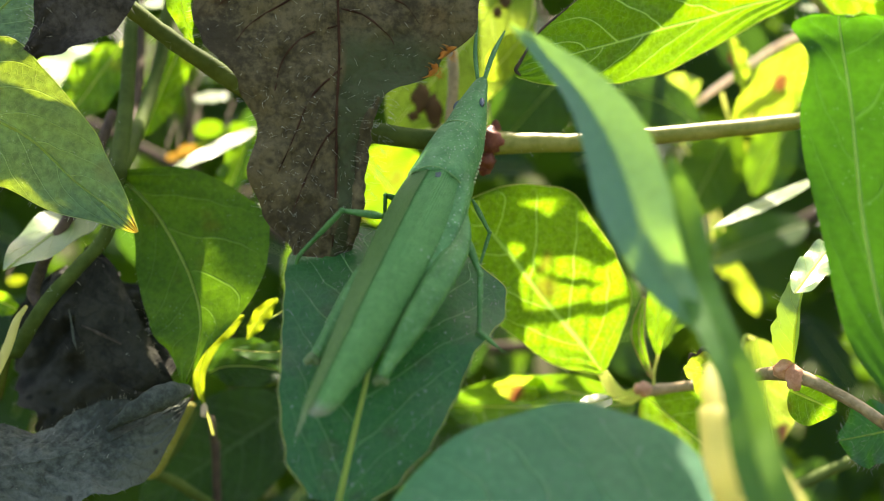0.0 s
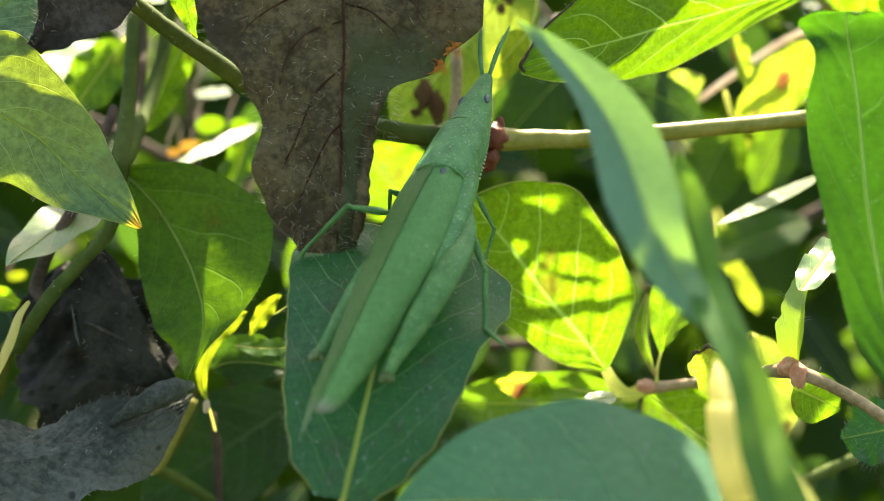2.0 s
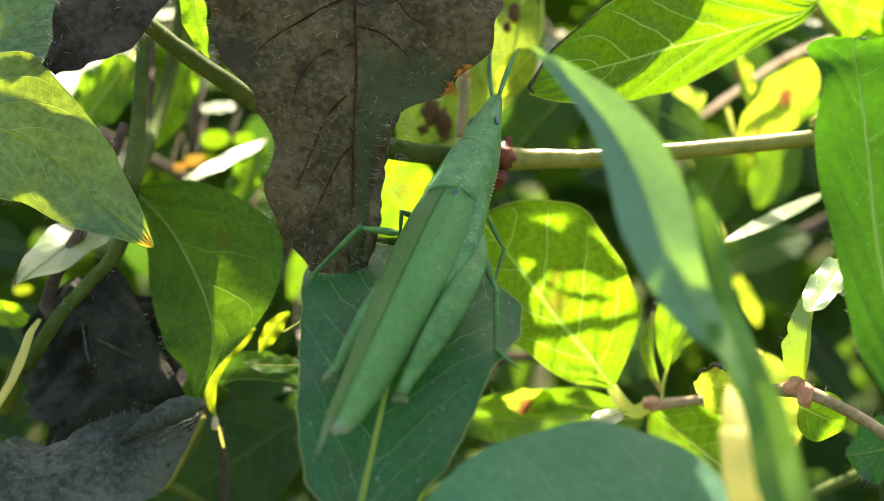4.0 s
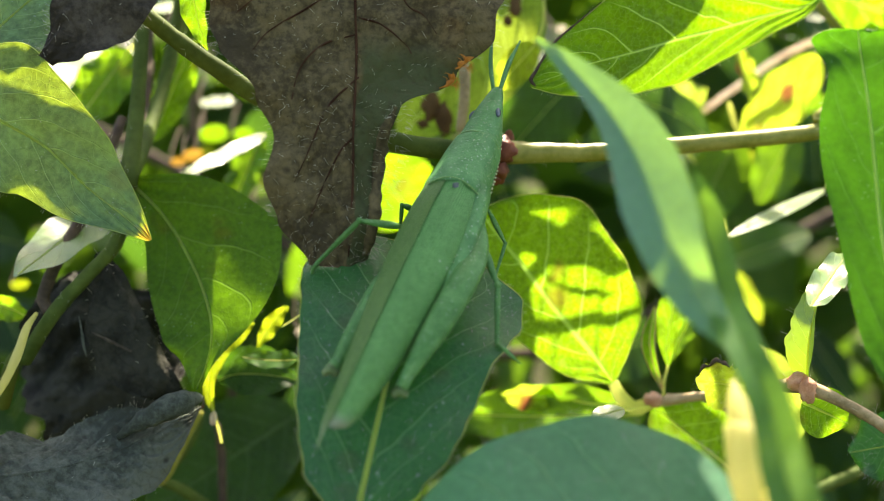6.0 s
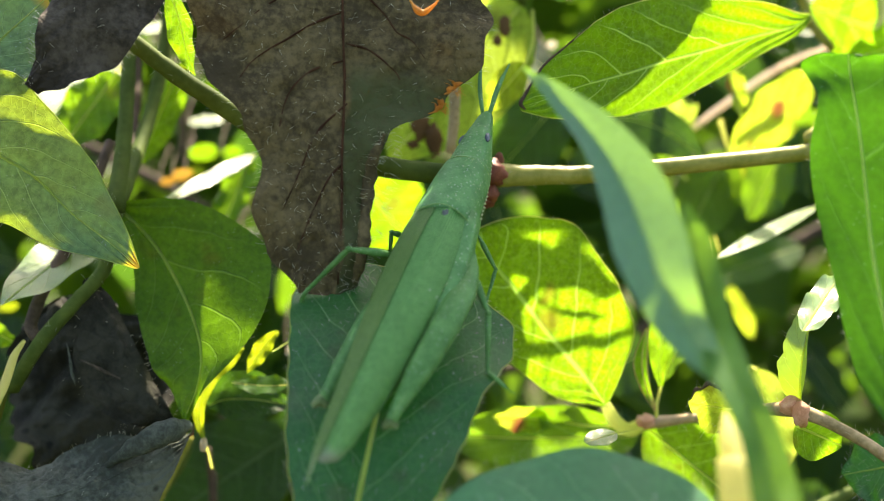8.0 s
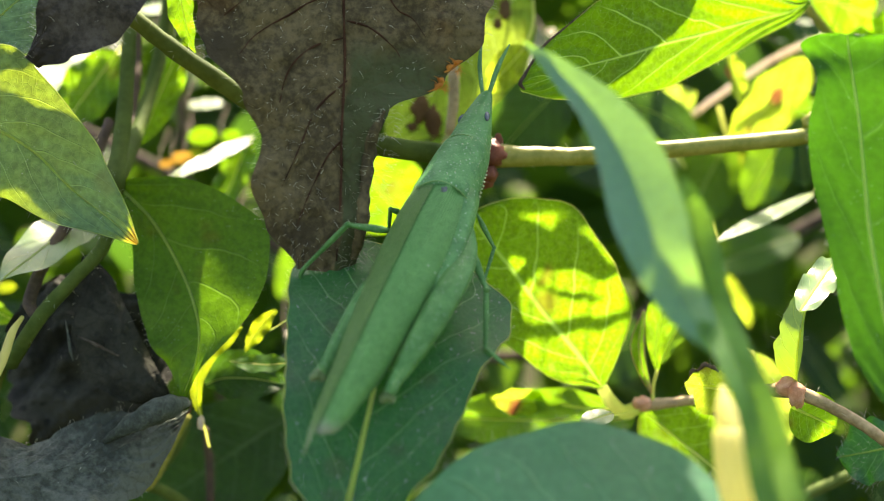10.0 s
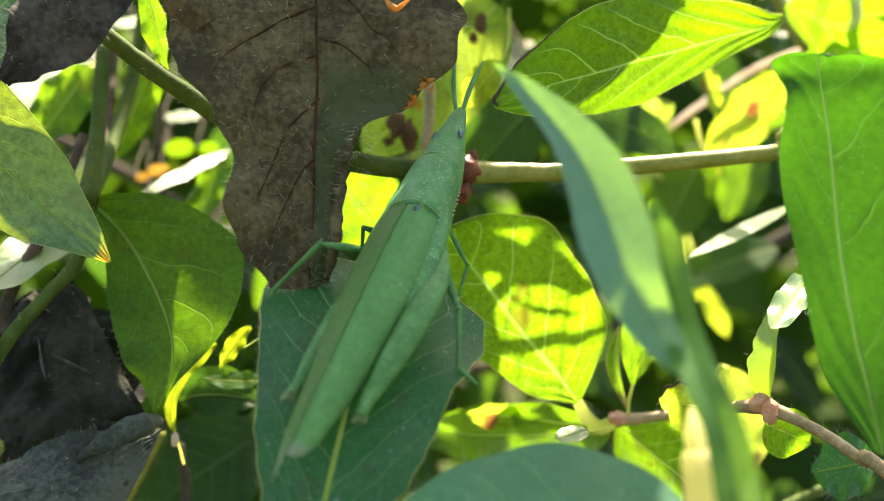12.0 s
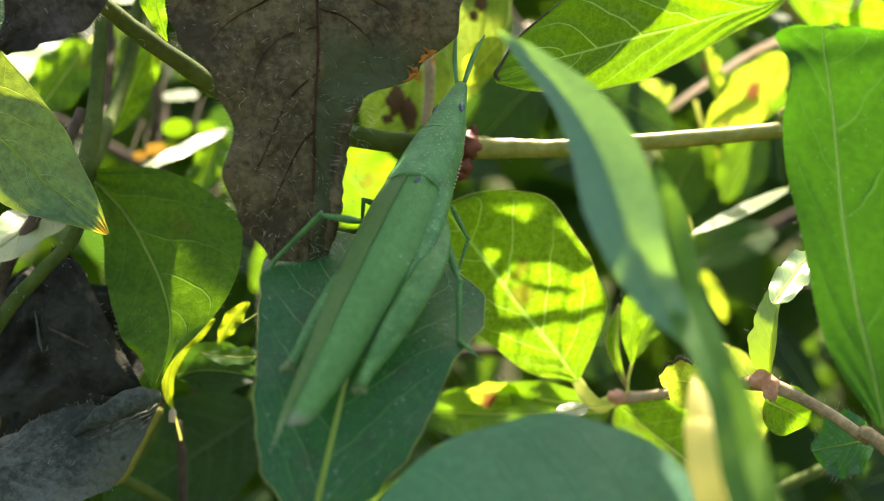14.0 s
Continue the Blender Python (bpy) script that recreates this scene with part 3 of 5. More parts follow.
part("rolled_edge", tube(bmesh.new(), [DEADLEAF.point(u, -0.93, 0.15) for u in (0.60, 0.66, 0.72, 0.80, 0.88, 0.96)], [0.15, 0.5, 0.6, 0.55, 0.6, 0.3], 12, 60, 0.6, 0.5), DEAD, dead_blade, "rolled dry rim")

part("hair", Leaf(DEADLEAF.point(0.58, -0.93, 0.45), DEADLEAF.point(0.985, -0.93, 0.45), 1.6, (0.2, -1, 0), round_base=0.2, round_tip=0.2).hairs(130, 0.95, 0.014, 0.6, 9), HAIR, dead_blade, kind="stuff")

# ---- grasshopper ----
TAIL, HEAD = Vector((-10.9, 87, -14.8)), Vector((3.9, 114, 17.3))
FORE = (HEAD - TAIL).normalized()
BACK = (Vector((-0.60, -1, 0)) - FORE * Vector((-0.60, -1, 0)).dot(FORE)).normalized()
RIGHT = FORE.cross(BACK).normalized()


def hop(s, l, h):
    """A place on the grasshopper: s from the wing tips forward, l to its right, h towards its back."""
    return TAIL + FORE * s + RIGHT * l + BACK * h


def loft(stations, sides=20, power=2.0, ridge=0.0, sub=4):
    """A closed body through (s, half width, height above, depth below, l, h)."""
    bm = bmesh.new()
    layer = bm.loops.layers.uv.new("UVMap")
    run = spline(stations, sub * (len(stations) - 1) + 1)
    rings, uvs = [], {}
    for i, (s, w, up, down, l0, h0) in enumerate(run):
        ring = []
        for k in range(sides):
            a = 2 * math.pi * k / sides
            cx, cy = math.cos(a), math.sin(a)
            x = math.copysign(abs(cx) ** (2 / power), cx) * w
            y = math.copysign(abs(cy) ** (2 / power), cy) * (up if cy > 0 else down)
            y += ridge * up * max(0.0, 1 - abs(x) / max(w, 1e-3) * 3) * (cy > 0)
            v = bm.verts.new(hop(s, l0 + x, h0 + y))
            uvs[v] = (i / (len(run) - 1), k / sides)
            ring.append(v)
        rings.append(ring)
    for a, b in zip(rings, rings[1:]):
        for k in range(sides):
            f = bm.faces.new((a[k], a[(k + 1) % sides], b[(k + 1) % sides], b[k]))
            for loop in f.loops:
                loop[layer].uv = uvs[loop.vert]
    bm.faces.new(rings[0][::-1]), bm.faces.new(rings[-1])
    return bm


hopper = thing("grasshopper", hop(22, 0, -3), "green slant-faced grasshopper with folded wings on a leaf", "grasshopper")
part("head", loft([(36.6, 2.25, 1.9, 2.4, 0, -1.2), (38.6, 1.95, 1.75, 2.1, 0, -1.1), (40.6, 1.55, 1.45, 1.7, 0, -0.8), (42.6, 1.10, 0.95, 1.1, 0, -0.5),
                   (44.2, 0.74, 0.55, 0.6, 0, -0.3), (44.9, 0.42, 0.3, 0.3, 0, -0.3)], 20, 2.3), HOPPER, hopper, "tapered green head")
for sgn in (-1, 1):
    eye_turn = Matrix((RIGHT, FORE, BACK)).transposed().to_4x4()
    part("eye", blob(bmesh.new(), hop(40.8, sgn * 1.42, -0.15), (0.26, 0.64, 0.36), eye_turn @ pose(0, 0, 0, 0, 0, sgn * 14), 3), EYE_MAT, hopper, "grey-blue oval eye")
part("antenna", tube(bmesh.new(), [hop(44.3, -0.32, -0.2), (3.4, 115.5, 20.3), (3.7, 117, 23.8)], [0.20, 0.24, 0.07], 8, 14, 0.5), HOPPER, hopper, "sword-shaped green antenna")
part("antenna", tube(bmesh.new(), [hop(44.3, 0.35, -0.2), (5.2, 115, 20.0), (6.5, 116.5, 22.7)], [0.20, 0.26, 0.08], 8, 14, 0.5), HOPPER, hopper, "sword-shaped green antenna")
PRON = [(29.7, 2.85, 2.25, 3.0, 0, -1.0), (30.3, 2.95, 2.35, 3.1, 0, -1.0), (32.6, 2.78, 2.15, 3.0, 0, -1.0), (34.8, 2.58, 2.05, 2.8, 0, -1.0), (36.6, 2.38, 1.98, 2.6, 0, -1.1), (37.4, 2.2, 1.85, 2.4, 0, -1.15)]
part("pronotum", loft(PRON, 28, 2.4, 0.03), HOPPER, hopper, "finely pitted green neck shield")
rim = [hop(29.75 + 0.22 * math.sin(radians(3 * a + 40)), 3.0 * math.sin(radians(a)), -1.0 + 2.37 * math.cos(radians(a)) + 0.02) for a in range(-100, 101, 10)]
part("shield_rim", tube(bmesh.new(), rim, 0.06, 6, 80), KEEL, hopper, "pale rim of the neck shield")
collar = [hop(36.9 + 0.15 * math.cos(radians(2 * a)), 2.36 * math.sin(radians(a)), -1.1 + 1.99 * math.cos(radians(a))) for a in range(-95, 96, 19)]
part("collar", tube(bmesh.new(), collar, 0.05, 6, 60), KEEL, hopper, "pale seam behind the head")
rnd, bm = random.Random(5), bmesh.new()
shape = spline(PRON[1:] + [(39.0, 1.9, 1.72, 2.1, 0, -1.1), (41.0, 1.48, 1.38, 1.7, 0, -0.8), (43.0, 1.02, 0.86, 1.1, 0, -0.5)], 90)
for k in range(150):
    s, w, up, down, l0, h0 = rnd.choice(shape)
    a = radians(rnd.uniform(-5, 120) if rnd.random() < 0.6 else rnd.uniform(-80, 0))
    x, y = math.copysign(abs(math.sin(a)) ** 0.85, math.sin(a)) * w, math.copysign(abs(math.cos(a)) ** 0.85, math.cos(a)) * (up if math.cos(a) > 0 else down)
    blob(bm, hop(s + rnd.uniform(-0.05, 0.05), l0 + x, h0 + y), (rnd.uniform(0.028, 0.055),) * 3, None, 1)
for k in range(70):
    f = rnd.random()
    s, w, low_h = 20.5 + 9.5 * f, 3.25 + 0.2 * math.sin(3 * f) - 0.35 * f, rnd.uniform(-3.0, -0.9)
    blob(bm, hop(s, w, low_h), (rnd.uniform(0.04, 0.065),) * 3, None, 1)
part("granule", bm, TUBERCLE, hopper, "scattered pale granules", "stuff")
for s, l, h, size in ((29.0, 1.55, 1.02, 0.30), (29.1, -1.75, 0.82, 0.22)):
    part("wing_spot", blob(bmesh.new(), hop(s, l, h), (size, size * 0.8, size), None, 3, 0.6), WING_SPOT, hopper, "dark purplish spot at the wing base")
for sgn in (-1, 1):
    part("shield_keel", tube(bmesh.new(), [hop(29.9, sgn * 1.9, 0.72), hop(33, sgn * 1.75, 0.72), hop(37, sgn * 1.45, 0.52)], [0.07, 0.06, 0.05], 6, 16), KEEL, hopper)
part("abdomen", loft([(31, 3.0, 1.2, 3.0, 0.35, -1.2), (24, 3.5, 0.9, 3.2, 0.6, -1.6), (19.5, 3.0, 0.8, 2.8, 0.4, -1.7), (16, 2.4, 0.6, 2.3, 0, -1.7), (9, 1.5, 0.3, 1.4, 0, -1.5), (5, 0.5, 0.1, 0.5, 0, -1.2)], 20), HOPPER, hopper)
bm = bmesh.new()
for k in range(40):
    s = 21.0 + k * 0.48
    w, low_h = spline([(3.3, -3.25), (3.4, -3.2), (2.75, -2.85), (2.3, -2.6), (1.5, -2.0)], 40)[k]
    blob(bm, hop(s, w, low_h + 0.05 * math.sin(k * 2.1)), (0.14, 0.15, 0.14), None, 1)
part("tubercle_row", bm, TUBERCLE, hopper, "row of cream beads along the side")


def fore_wing(sgn, stop, lift, first, last):
    """One folded fore wing: a roof-like sheet from the back's ridge down the flank."""
    bm = bmesh.new()
    layer = bm.loops.layers.uv.new("UVMap")
    shape = spline([(30.9, 2.6, 2.0, -0.9), (26, 3.15, 2.35, -1.0), (20, 3.1, 2.45, -1.1), (14, 2.55, 2.2, -1.0), (8, 1.85, 1.7, -0.7), (3.5, 1.25, 1.05, -0.2), (stop, 0.22, 0.25, 0.35)], 43)
    grid, uvs = [], {}
    for i, (s, w, t, h0) in enumerate(shape):
        row = []
        for j in range(15):
            f = j / 14
            a = radians(first + (last - first) * f)
            x, y = math.sin(a) * w, math.cos(a) * t
            y += 0.16 * t * max(0, 1 - abs(f - 0.42) * 9) - 0.10 * abs(math.sin(f * 9.4)) * 0.5
            v = bm.verts.new(hop(s, sgn * x, h0 + y + lift))
            uvs[v] = (i / 42, f)
            row.append(v)
        grid.append(row)
    for a, b in zip(grid, grid[1:]):
        for j in range(14):
            f = bm.faces.new((a[j], a[j + 1], b[j + 1], b[j]))
            for loop in f.loops:
                loop[layer].uv = uvs[loop.vert]
    bmesh.ops.recalc_face_normals(bm, faces=bm.faces[:])
    return bm


part("fore_wing", fore_wing(1, 2.2, 0.0, -14, 112), WING, hopper, "long green folded fore wing with fine veins")
part("fore_wing", fore_wing(-1, 0.0, 0.10, -6, 112), WING_EDGE, hopper, "long folded fore wing with a brownish tinge")


def limb(name, a, b, thick, parent, label="", bow=0.0, ends=(0.55, 0.6)):
    """One straight leg joint, spindle-shaped, a little bowed towards the back."""
    a, b = Vector(a), Vector(b)
    pts = [a + (b - a) * f + BACK * bow * math.sin(math.pi * f) for f in (0, 0.12, 0.35, 0.7, 0.92, 1.0)]
    radii = [thick * k for k in (ends[0] * 0.8, ends[0] * 1.1, 1.0, 0.8, ends[1] * 0.95, ends[1])]
    return part(name, tube(bmesh.new(), pts, radii, 10, 22, 0.8), HOPPER_LEG, parent, label)


def slim_leg(name, hip, knee, ankle, toe, thick):
    """A walking leg: thigh, shin with small spines, foot with two claws."""
    top = limb(name, hip, knee, thick, hopper, "thin green leg")
    shin = limb("shin", knee, ankle, thick * 0.66, top, "", 0.0, (0.9, 0.8))
    part("knee", blob(bmesh.new(), knee, (thick * 0.75,) * 3, None, 2), HOPPER_LEG, top)
    ankle, toe = Vector(ankle), Vector(toe)
    bm = bmesh.new()
    tube(bm, [ankle, ankle.lerp(toe, 0.4) + BACK * 0.12, ankle.lerp(toe, 0.75), toe], [thick * 0.5, thick * 0.55, thick * 0.45, thick * 0.25], 8)
    for sgn in (-1, 1):
        tube(bm, [toe, toe + (toe - ankle) * 0.18 + RIGHT * sgn * 0.12, toe + (toe - ankle) * 0.25 + RIGHT * sgn * 0.25 - BACK * 0.15], [0.06, 0.05, 0.015], 5, 6)
    part("foot", bm, HOPPER_LEG, shin)
    bm = bmesh.new()
    for k in range(6):
        q = Vector(knee).lerp(ankle, 0.35 + 0.11 * k)
        tube(bm, [q, q + RIGHT * (0.3 if k % 2 else -0.3) + BACK * 0.12], [0.035, 0.01], 4, 3)
    part("spine", bm, HOPPER_LEG, shin)
    return top


def hind_leg(pts, radii, shin_pts, knee):
    """A jumping leg: flattened thigh with keels, knee lobes and a folded shin."""
    ob = part("hind_thigh", tube(bmesh.new(), pts, radii, 14, 34, 0.62), HOPPER_LEG, hopper, "green hind thigh, thick and tapering to the knee")
    run = [Vector(p) for p in spline(pts, 20)]
    rr = spline([(r,) for r in radii], 20)
    for off in (-0.55, 0.0, 0.55):
        line = []
        for i, q in enumerate(run[1:-1]):
            way = (run[i + 2] - run[i]).normalized()
            side = way.cross(Vector((0, -1, 0))).normalized()
            line.append(q + side * off * rr[i + 1][0] + Vector((0, -1, 0)) * rr[i + 1][0] * (0.60 - 0.22 * abs(off)))
        part("keel", tube(bmesh.new(), line, 0.05, 5, 40), HOPPER if off else KEEL, ob)
    bm = bmesh.new()
    blob(bm, knee, (0.5, 0.42, 0.52), None, 2, 0.2)
    for sgn in (-1, 1):
        blob(bm, Vector(knee) + Vector((0.38 * sgn, 0, -0.25)), (0.34, 0.26, 0.4), None, 2, 0.2)
    part("knee", bm, KNEE, ob, "brownish knee lobes")
    part("shin", tube(bmesh.new(), shin_pts, [0.30, 0.22, 0.18], 8), HOPPER_LEG, ob)
    return ob


hind_leg([(1.9, 104.6, 4.6), (1.75, 101.6, 1.2), (0.3, 98.4, -1.7), (-2.4, 94.9, -6.1), (-4.4, 92.8, -9.3), (-4.9, 92.4, -10.3)], [0.3, 0.95, 1.3, 1.12, 0.6, 0.52], [(-5.0, 93.2, -10.6), (-2.7, 96.4, -6.9), (-0.6, 99.6, -3.5)], (-5.0, 92.6, -10.5))
hind_leg([(-5.2, 101, 0.2), (-6.8, 99.5, -2.8), (-8.8, 96.8, -6.2), (-10.2, 95, -8.3), (-10.8, 94.5, -9.0)], [0.7, 1.35, 1.1, 0.58, 0.5], [(-10.7, 95, -9.0), (-9.0, 98, -6.7), (-7.3, 101, -3.8)], (-10.9, 94.4, -9.0))
slim_leg("middle_leg", (-4.9, 105, 3.1), (-9.0, 101.6, 3.6), (-12.9, 104.2, -0.1), (-13.8, 105, -1.6), 0.40)
slim_leg("middle_leg", (2.0, 102.4, 1.7), (3.4, 100.4, -2.1), (3.3, 99.4, -7.2), (5.0, 99.2, -8.6), 0.42)
slim_leg("front_leg", (-4.3, 107, 4.9), (-5.3, 106, 5.2), (-5.5, 107.6, 3.0), (-5.1, 108, 1.9), 0.32)
slim_leg("front_leg", (2.9, 109, 5.0), (4.6, 108.8, 1.7), (3.6, 107.6, -1.4), (3.8, 106.8, -2.9), 0.28)

# ---- the vine that runs behind the grasshopper ----
main = thing("climbing_vine", (5.4, 123, 11.7), "hairy vine stem with opposite leaves", "vine")
stem_part(main, [(-37.3, 114.0, 29.1), (-33.8, 114.5, 26.4), (-29.6, 115.0, 23.0), (-25.1, 116.0, 19.8), (-17.6, 118, 15.3), (-8.0, 120, 12.7), (-0.2, 122, 11.8), (5.4, 123, 11.7)], [0.9, 0.9, 0.9, 0.95, 1.1, 1.15, 1.15, 1.5], STEM, hairs=70, steps=40)
# right half of the stem, coloured yellower for the sun on it
stem_part(main, [(5.4, 123, 11.7), (10.3, 124, 11.8), (16.0, 125, 12.0), (24.9, 126, 12.9), (40.7, 128, 14.7), (56.3, 130, 17.2), (180, 140, 10), (260, 150, -120), (300, 160, -420)],
          [1.4, 1.1, 1.02, 1.0, 0.95, 0.95, 1.0, 1.2, 1.4], STEM_LIT_YELLOW, hairs=60, steps=60)
part("stem_node", blob(bmesh.new(), (5.1, 122.4, 11.9), (1.5, 1.2, 1.5), None, 3, 0.3), NODE_RED, main, "reddish swollen joint")
part("bud", blob(bmesh.new(), (4.9, 122.5, 9.8), (0.9, 0.9, 1.0), None, 3, 0.4), NODE_RED, main)
part("bud", blob(bmesh.new(), (4.6, 123, 8.9), (0.8, 0.7, 0.7), None, 3, 0.4), NODE_RED, main)
part("bud", blob(bmesh.new(), (5.9, 123.5, 13.3), (0.55, 0.5, 1.0), None, 3, 0.3), NODE_RED, main)

# leaf with shadow bars, beside the grasshopper
low = thing("low_vine", (23.7, 133, -16.5), "low vine with young yellow-green leaves and pink joints", "vine")
LIT = blade([((18.7, 131.0, -14.2), 0.4, 0.4), ((17.3, 131.0, -12.3), 2.6, 4.2), ((15.5, 130.5, -10.1), 4.2, 8.0), ((12.1, 129.5, -6.2), 5.5, 9.7), ((8.1, 128.5, -1.0), 6.2, 9.9), ((5.5, 128.0, 2.1), 5.6, 8.6), ((3.7, 127.5, 4.4), 3.2, 5.0), ((2.8, 127.0, 5.5), 0.3, 0.3)],
            (-0.14, -0.98, 0.0), fold=0.06, wave=0.4, pucker=0.2, veins=6, seed=4, rough=0.05)
leaf_part(low, LIT, LEAF_YOUNG, "bright yellow-green young leaf", -0.55, VEIN_YOUNG, 48, 28, 60, 0.5, petiole=[(23.8, 133, -16.5), (21.5, 132, -17.2), (19.8, 131.4, -16.0), (18.7, 131.0, -14.2)], seed=5, edge=1.0, rim=0.045)
stem_part(low, [(23.5, 133, -16.6), (28.3, 130, -15.6), (31.5, 122, -13.9), (34.2, 113, -12.3), (38.1, 111, -13.7), (42.7, 109, -16.7), (53.8, 106, -25.8), (150, 110, -110), (220, 130, -400)],
          [0.8, 0.55, 0.5, 0.75, 0.6, 0.6, 0.75, 1.3, 1.6], DRY_TWIG, "stem", hairs=60, steps=60)
part("stem_node", blob(bmesh.new(), (23.5, 131.8, -16.2), (1.1, 1.0, 0.9), None, 3, 0.3), NODE_PINK, low, "pale pink joint")
part("stem_node", blob(bmesh.new(), (34.3, 112.5, -11.9), (1.25, 1.1, 1.0), None, 3, 0.4), NODE_PINK, low, "reddish joint")
part("bud", blob(bmesh.new(), (34.8, 111.5, -12.5), (0.9, 0.8, 1.2), None, 3, 0.4), NODE_PINK, low)

leaf_part(low, Leaf((13.3, 139, -17.0), (6.0, 137, -16.4), 3.6, (0.0, -0.9, -0.35), where=0.5, fold=0.2, wave=0.3, seed=53), LEAF_YELLOW, "yellow leaf tip with a brown spot", 0.12, VEIN_YOUNG, petiole=[(23.7, 134, -16.8), (18.1, 136, -17.4), (13.3, 139, -17.0)])
stem_part(low, [(57.1, 140, -22.8), (52.3, 142, -26.1), (45.9, 140, -28.3), (41.1, 138, -30.1), (35.1, 136, -35.1)], [0.7, 0.7, 0.75, 0.8, 0.8], STEM, "side_stem", steps=24)
leaf_part(low, Leaf((48.1, 118, -18.6), (42.9, 122, -20.6), 7.5, (-0.2, -0.8, 0.5), where=0.5, fold=0.1, wave=0.5, seed=50), LEAF_BLUE, "small hairy grey-green leaf", 0.15, VEIN, hairs=60)
leaf_part(low, Leaf((17.9, 119.0, -15.5), (14.1, 116.6, -16.2), 2.4, (0.14, -0.54, 0.83), where=0.5, fold=0.0, wave=0.1, seed=58), LEAF_GLOSSY, "small leaf with a white glare", 0.1, VEIN_YOUNG, 12, 8, petiole=[(23.6, 132.5, -17.0), (18.7, 122.0, -16.1), (17.9, 119.0, -15.5)])
# upright pair of small leaves
leaf_part(low, blade([((25.3, 132.0, -12.2), 0.25, 0.25), ((25.2, 132.0, -9.6), 1.0, 0.9), ((25.6, 132.0, -6.6), 1.7, 1.5), ((26.2, 132.0, -4.3), 1.5, 1.4), ((26.6, 132.0, -2.4), 0.15, 0.15)],
                      (-0.3, -0.9, -0.1), fold=0.45, wave=0.25, seed=46), LEAF_YOUNG, "", 0.14, VEIN_YOUNG, hairs=20, petiole=[(23.8, 133.0, -16.2), (24.7, 132.0, -15.8), (24.8, 132.0, -14.2), (25.3, 132.0, -12.2)])
leaf_part(low, blade([((25.8, 132.5, -11.6), 0.2, 0.2), ((27.0, 133.0, -9.0), 1.0, 1.0), ((28.8, 134.0, -6.4), 1.3, 1.5), ((30.6, 135.0, -3.9), 0.15, 0.15)], (0.4, -0.9, 0.1), fold=0.4, wave=0.2, seed=47), LEAF_MID, "", 0.14, VEIN_YOUNG)
leaf_part(low, blade([((24.7, 132.0, -15.1), 0.1, 0.1), ((23.5, 131.5, -12.1), 0.6, 0.7), ((22.9, 131.0, -9.1), 0.8, 0.9), ((23.5, 131.0, -5.3), 0.1, 0.1)], (-0.6, -0.75, 0.0), fold=0.5, seed=48), LEAF_YOUNG, "", 0.12, NODE_PINK, rim=0.05)
# curled small leaf with a torn brown rim, leaves at the reddish joint
TORN = Leaf((31.1, 119, -13.1), (25.9, 121, -12.6), 5.4, (0.0, -0.95, -0.25), where=0.5, bend=0.06, fold=0.2, wave=0.6, waves=1.5, seed=3, rough=0.35)
torn = leaf_part(low, TORN, LEAF_YELLOW, "curled yellow leaf with a torn rim", 0.12, VEIN_YOUNG, 40, 20, hairs=30)
part("torn_rim", tube(bmesh.new(), [TORN.point(u, 0.92 + 0.06 * math.sin(60 * u), 0.1) for u in (0.35, 0.45, 0.55, 0.65, 0.75, 0.85, 0.93)], [0.06, 0.28, 0.16, 0.34, 0.2, 0.3, 0.06], 8, 50, 0.7, 0.8), BARK, torn, "dry brown torn rim")
leaf_part(low, Leaf((35.4, 113, -12.4), (36.7, 112, -1.5), 3.4, (-0.9, -0.5, 0.1), where=0.5, bend=0.08, fold=0.9, wave=0.25, waves=1.3, seed=6, rough=0.2), LEAF_GLOSSY, "pale green curled leaf", 0.15, VEIN_YOUNG, hairs=20)
leaf_part(low, Leaf((32.8, 105.0, -4.0), (41.2, 117.0, 1.7), 3.2, (0.14, -0.54, 0.83), where=0.45, fold=0.12, wave=0.5, pucker=0.15, seed=7), LEAF_GLOSSY, "", 0.12, VEIN_YOUNG)
leaf_part(low, Leaf((35.7, 116, -14.3), (41.7, 119, -17.0), 5.4, (0.2, -0.9, -0.2), where=0.4, fold=0.2, wave=0.25, waves=1.5, seed=8), LEAF_YOUNG, "", 0.18, VEIN_YOUNG)
leaf_part(low, Leaf((23.9, 134, -17.2), (35.9, 128, -26.6), 10.0, (-0.1, -0.95, -0.25), where=0.5, bend=0.03, fold=0.15, wave=0.4, seed=9), LEAF_YOUNG, "", 0.2, VEIN_YOUNG)
leaf_part(low, Leaf((38.8, 140, -10.9), (40.6, 138, -24.6), 8.0, (0.1, -0.9, -0.3), where=0.5, fold=0.15, wave=0.4, seed=57), LEAF_SPOTTED, "yellow-green leaf behind the joint", 0.2, VEIN_YOUNG, petiole=[(31.7, 123, -14.0), (35.8, 134, -10.5), (38.8, 140, -10.9)])
leaf_part(low, Leaf((23.5, 136, -18.5), (-0.3, 146, -19.9), 8.6, (0.1, -0.95, -0.1), where=0.45, bend=0.05, fold=0.15, wave=0.6, seed=10), LEAF_MID, "", 0.2, VEIN_YOUNG, hairs=40)

# ---- upper vine: broad leaf lit through, behind the strap leaf ----
upper = thing("upper_vine", (50.4, 156, 37.0), "upper vine with large sunlit leaves", "vine")
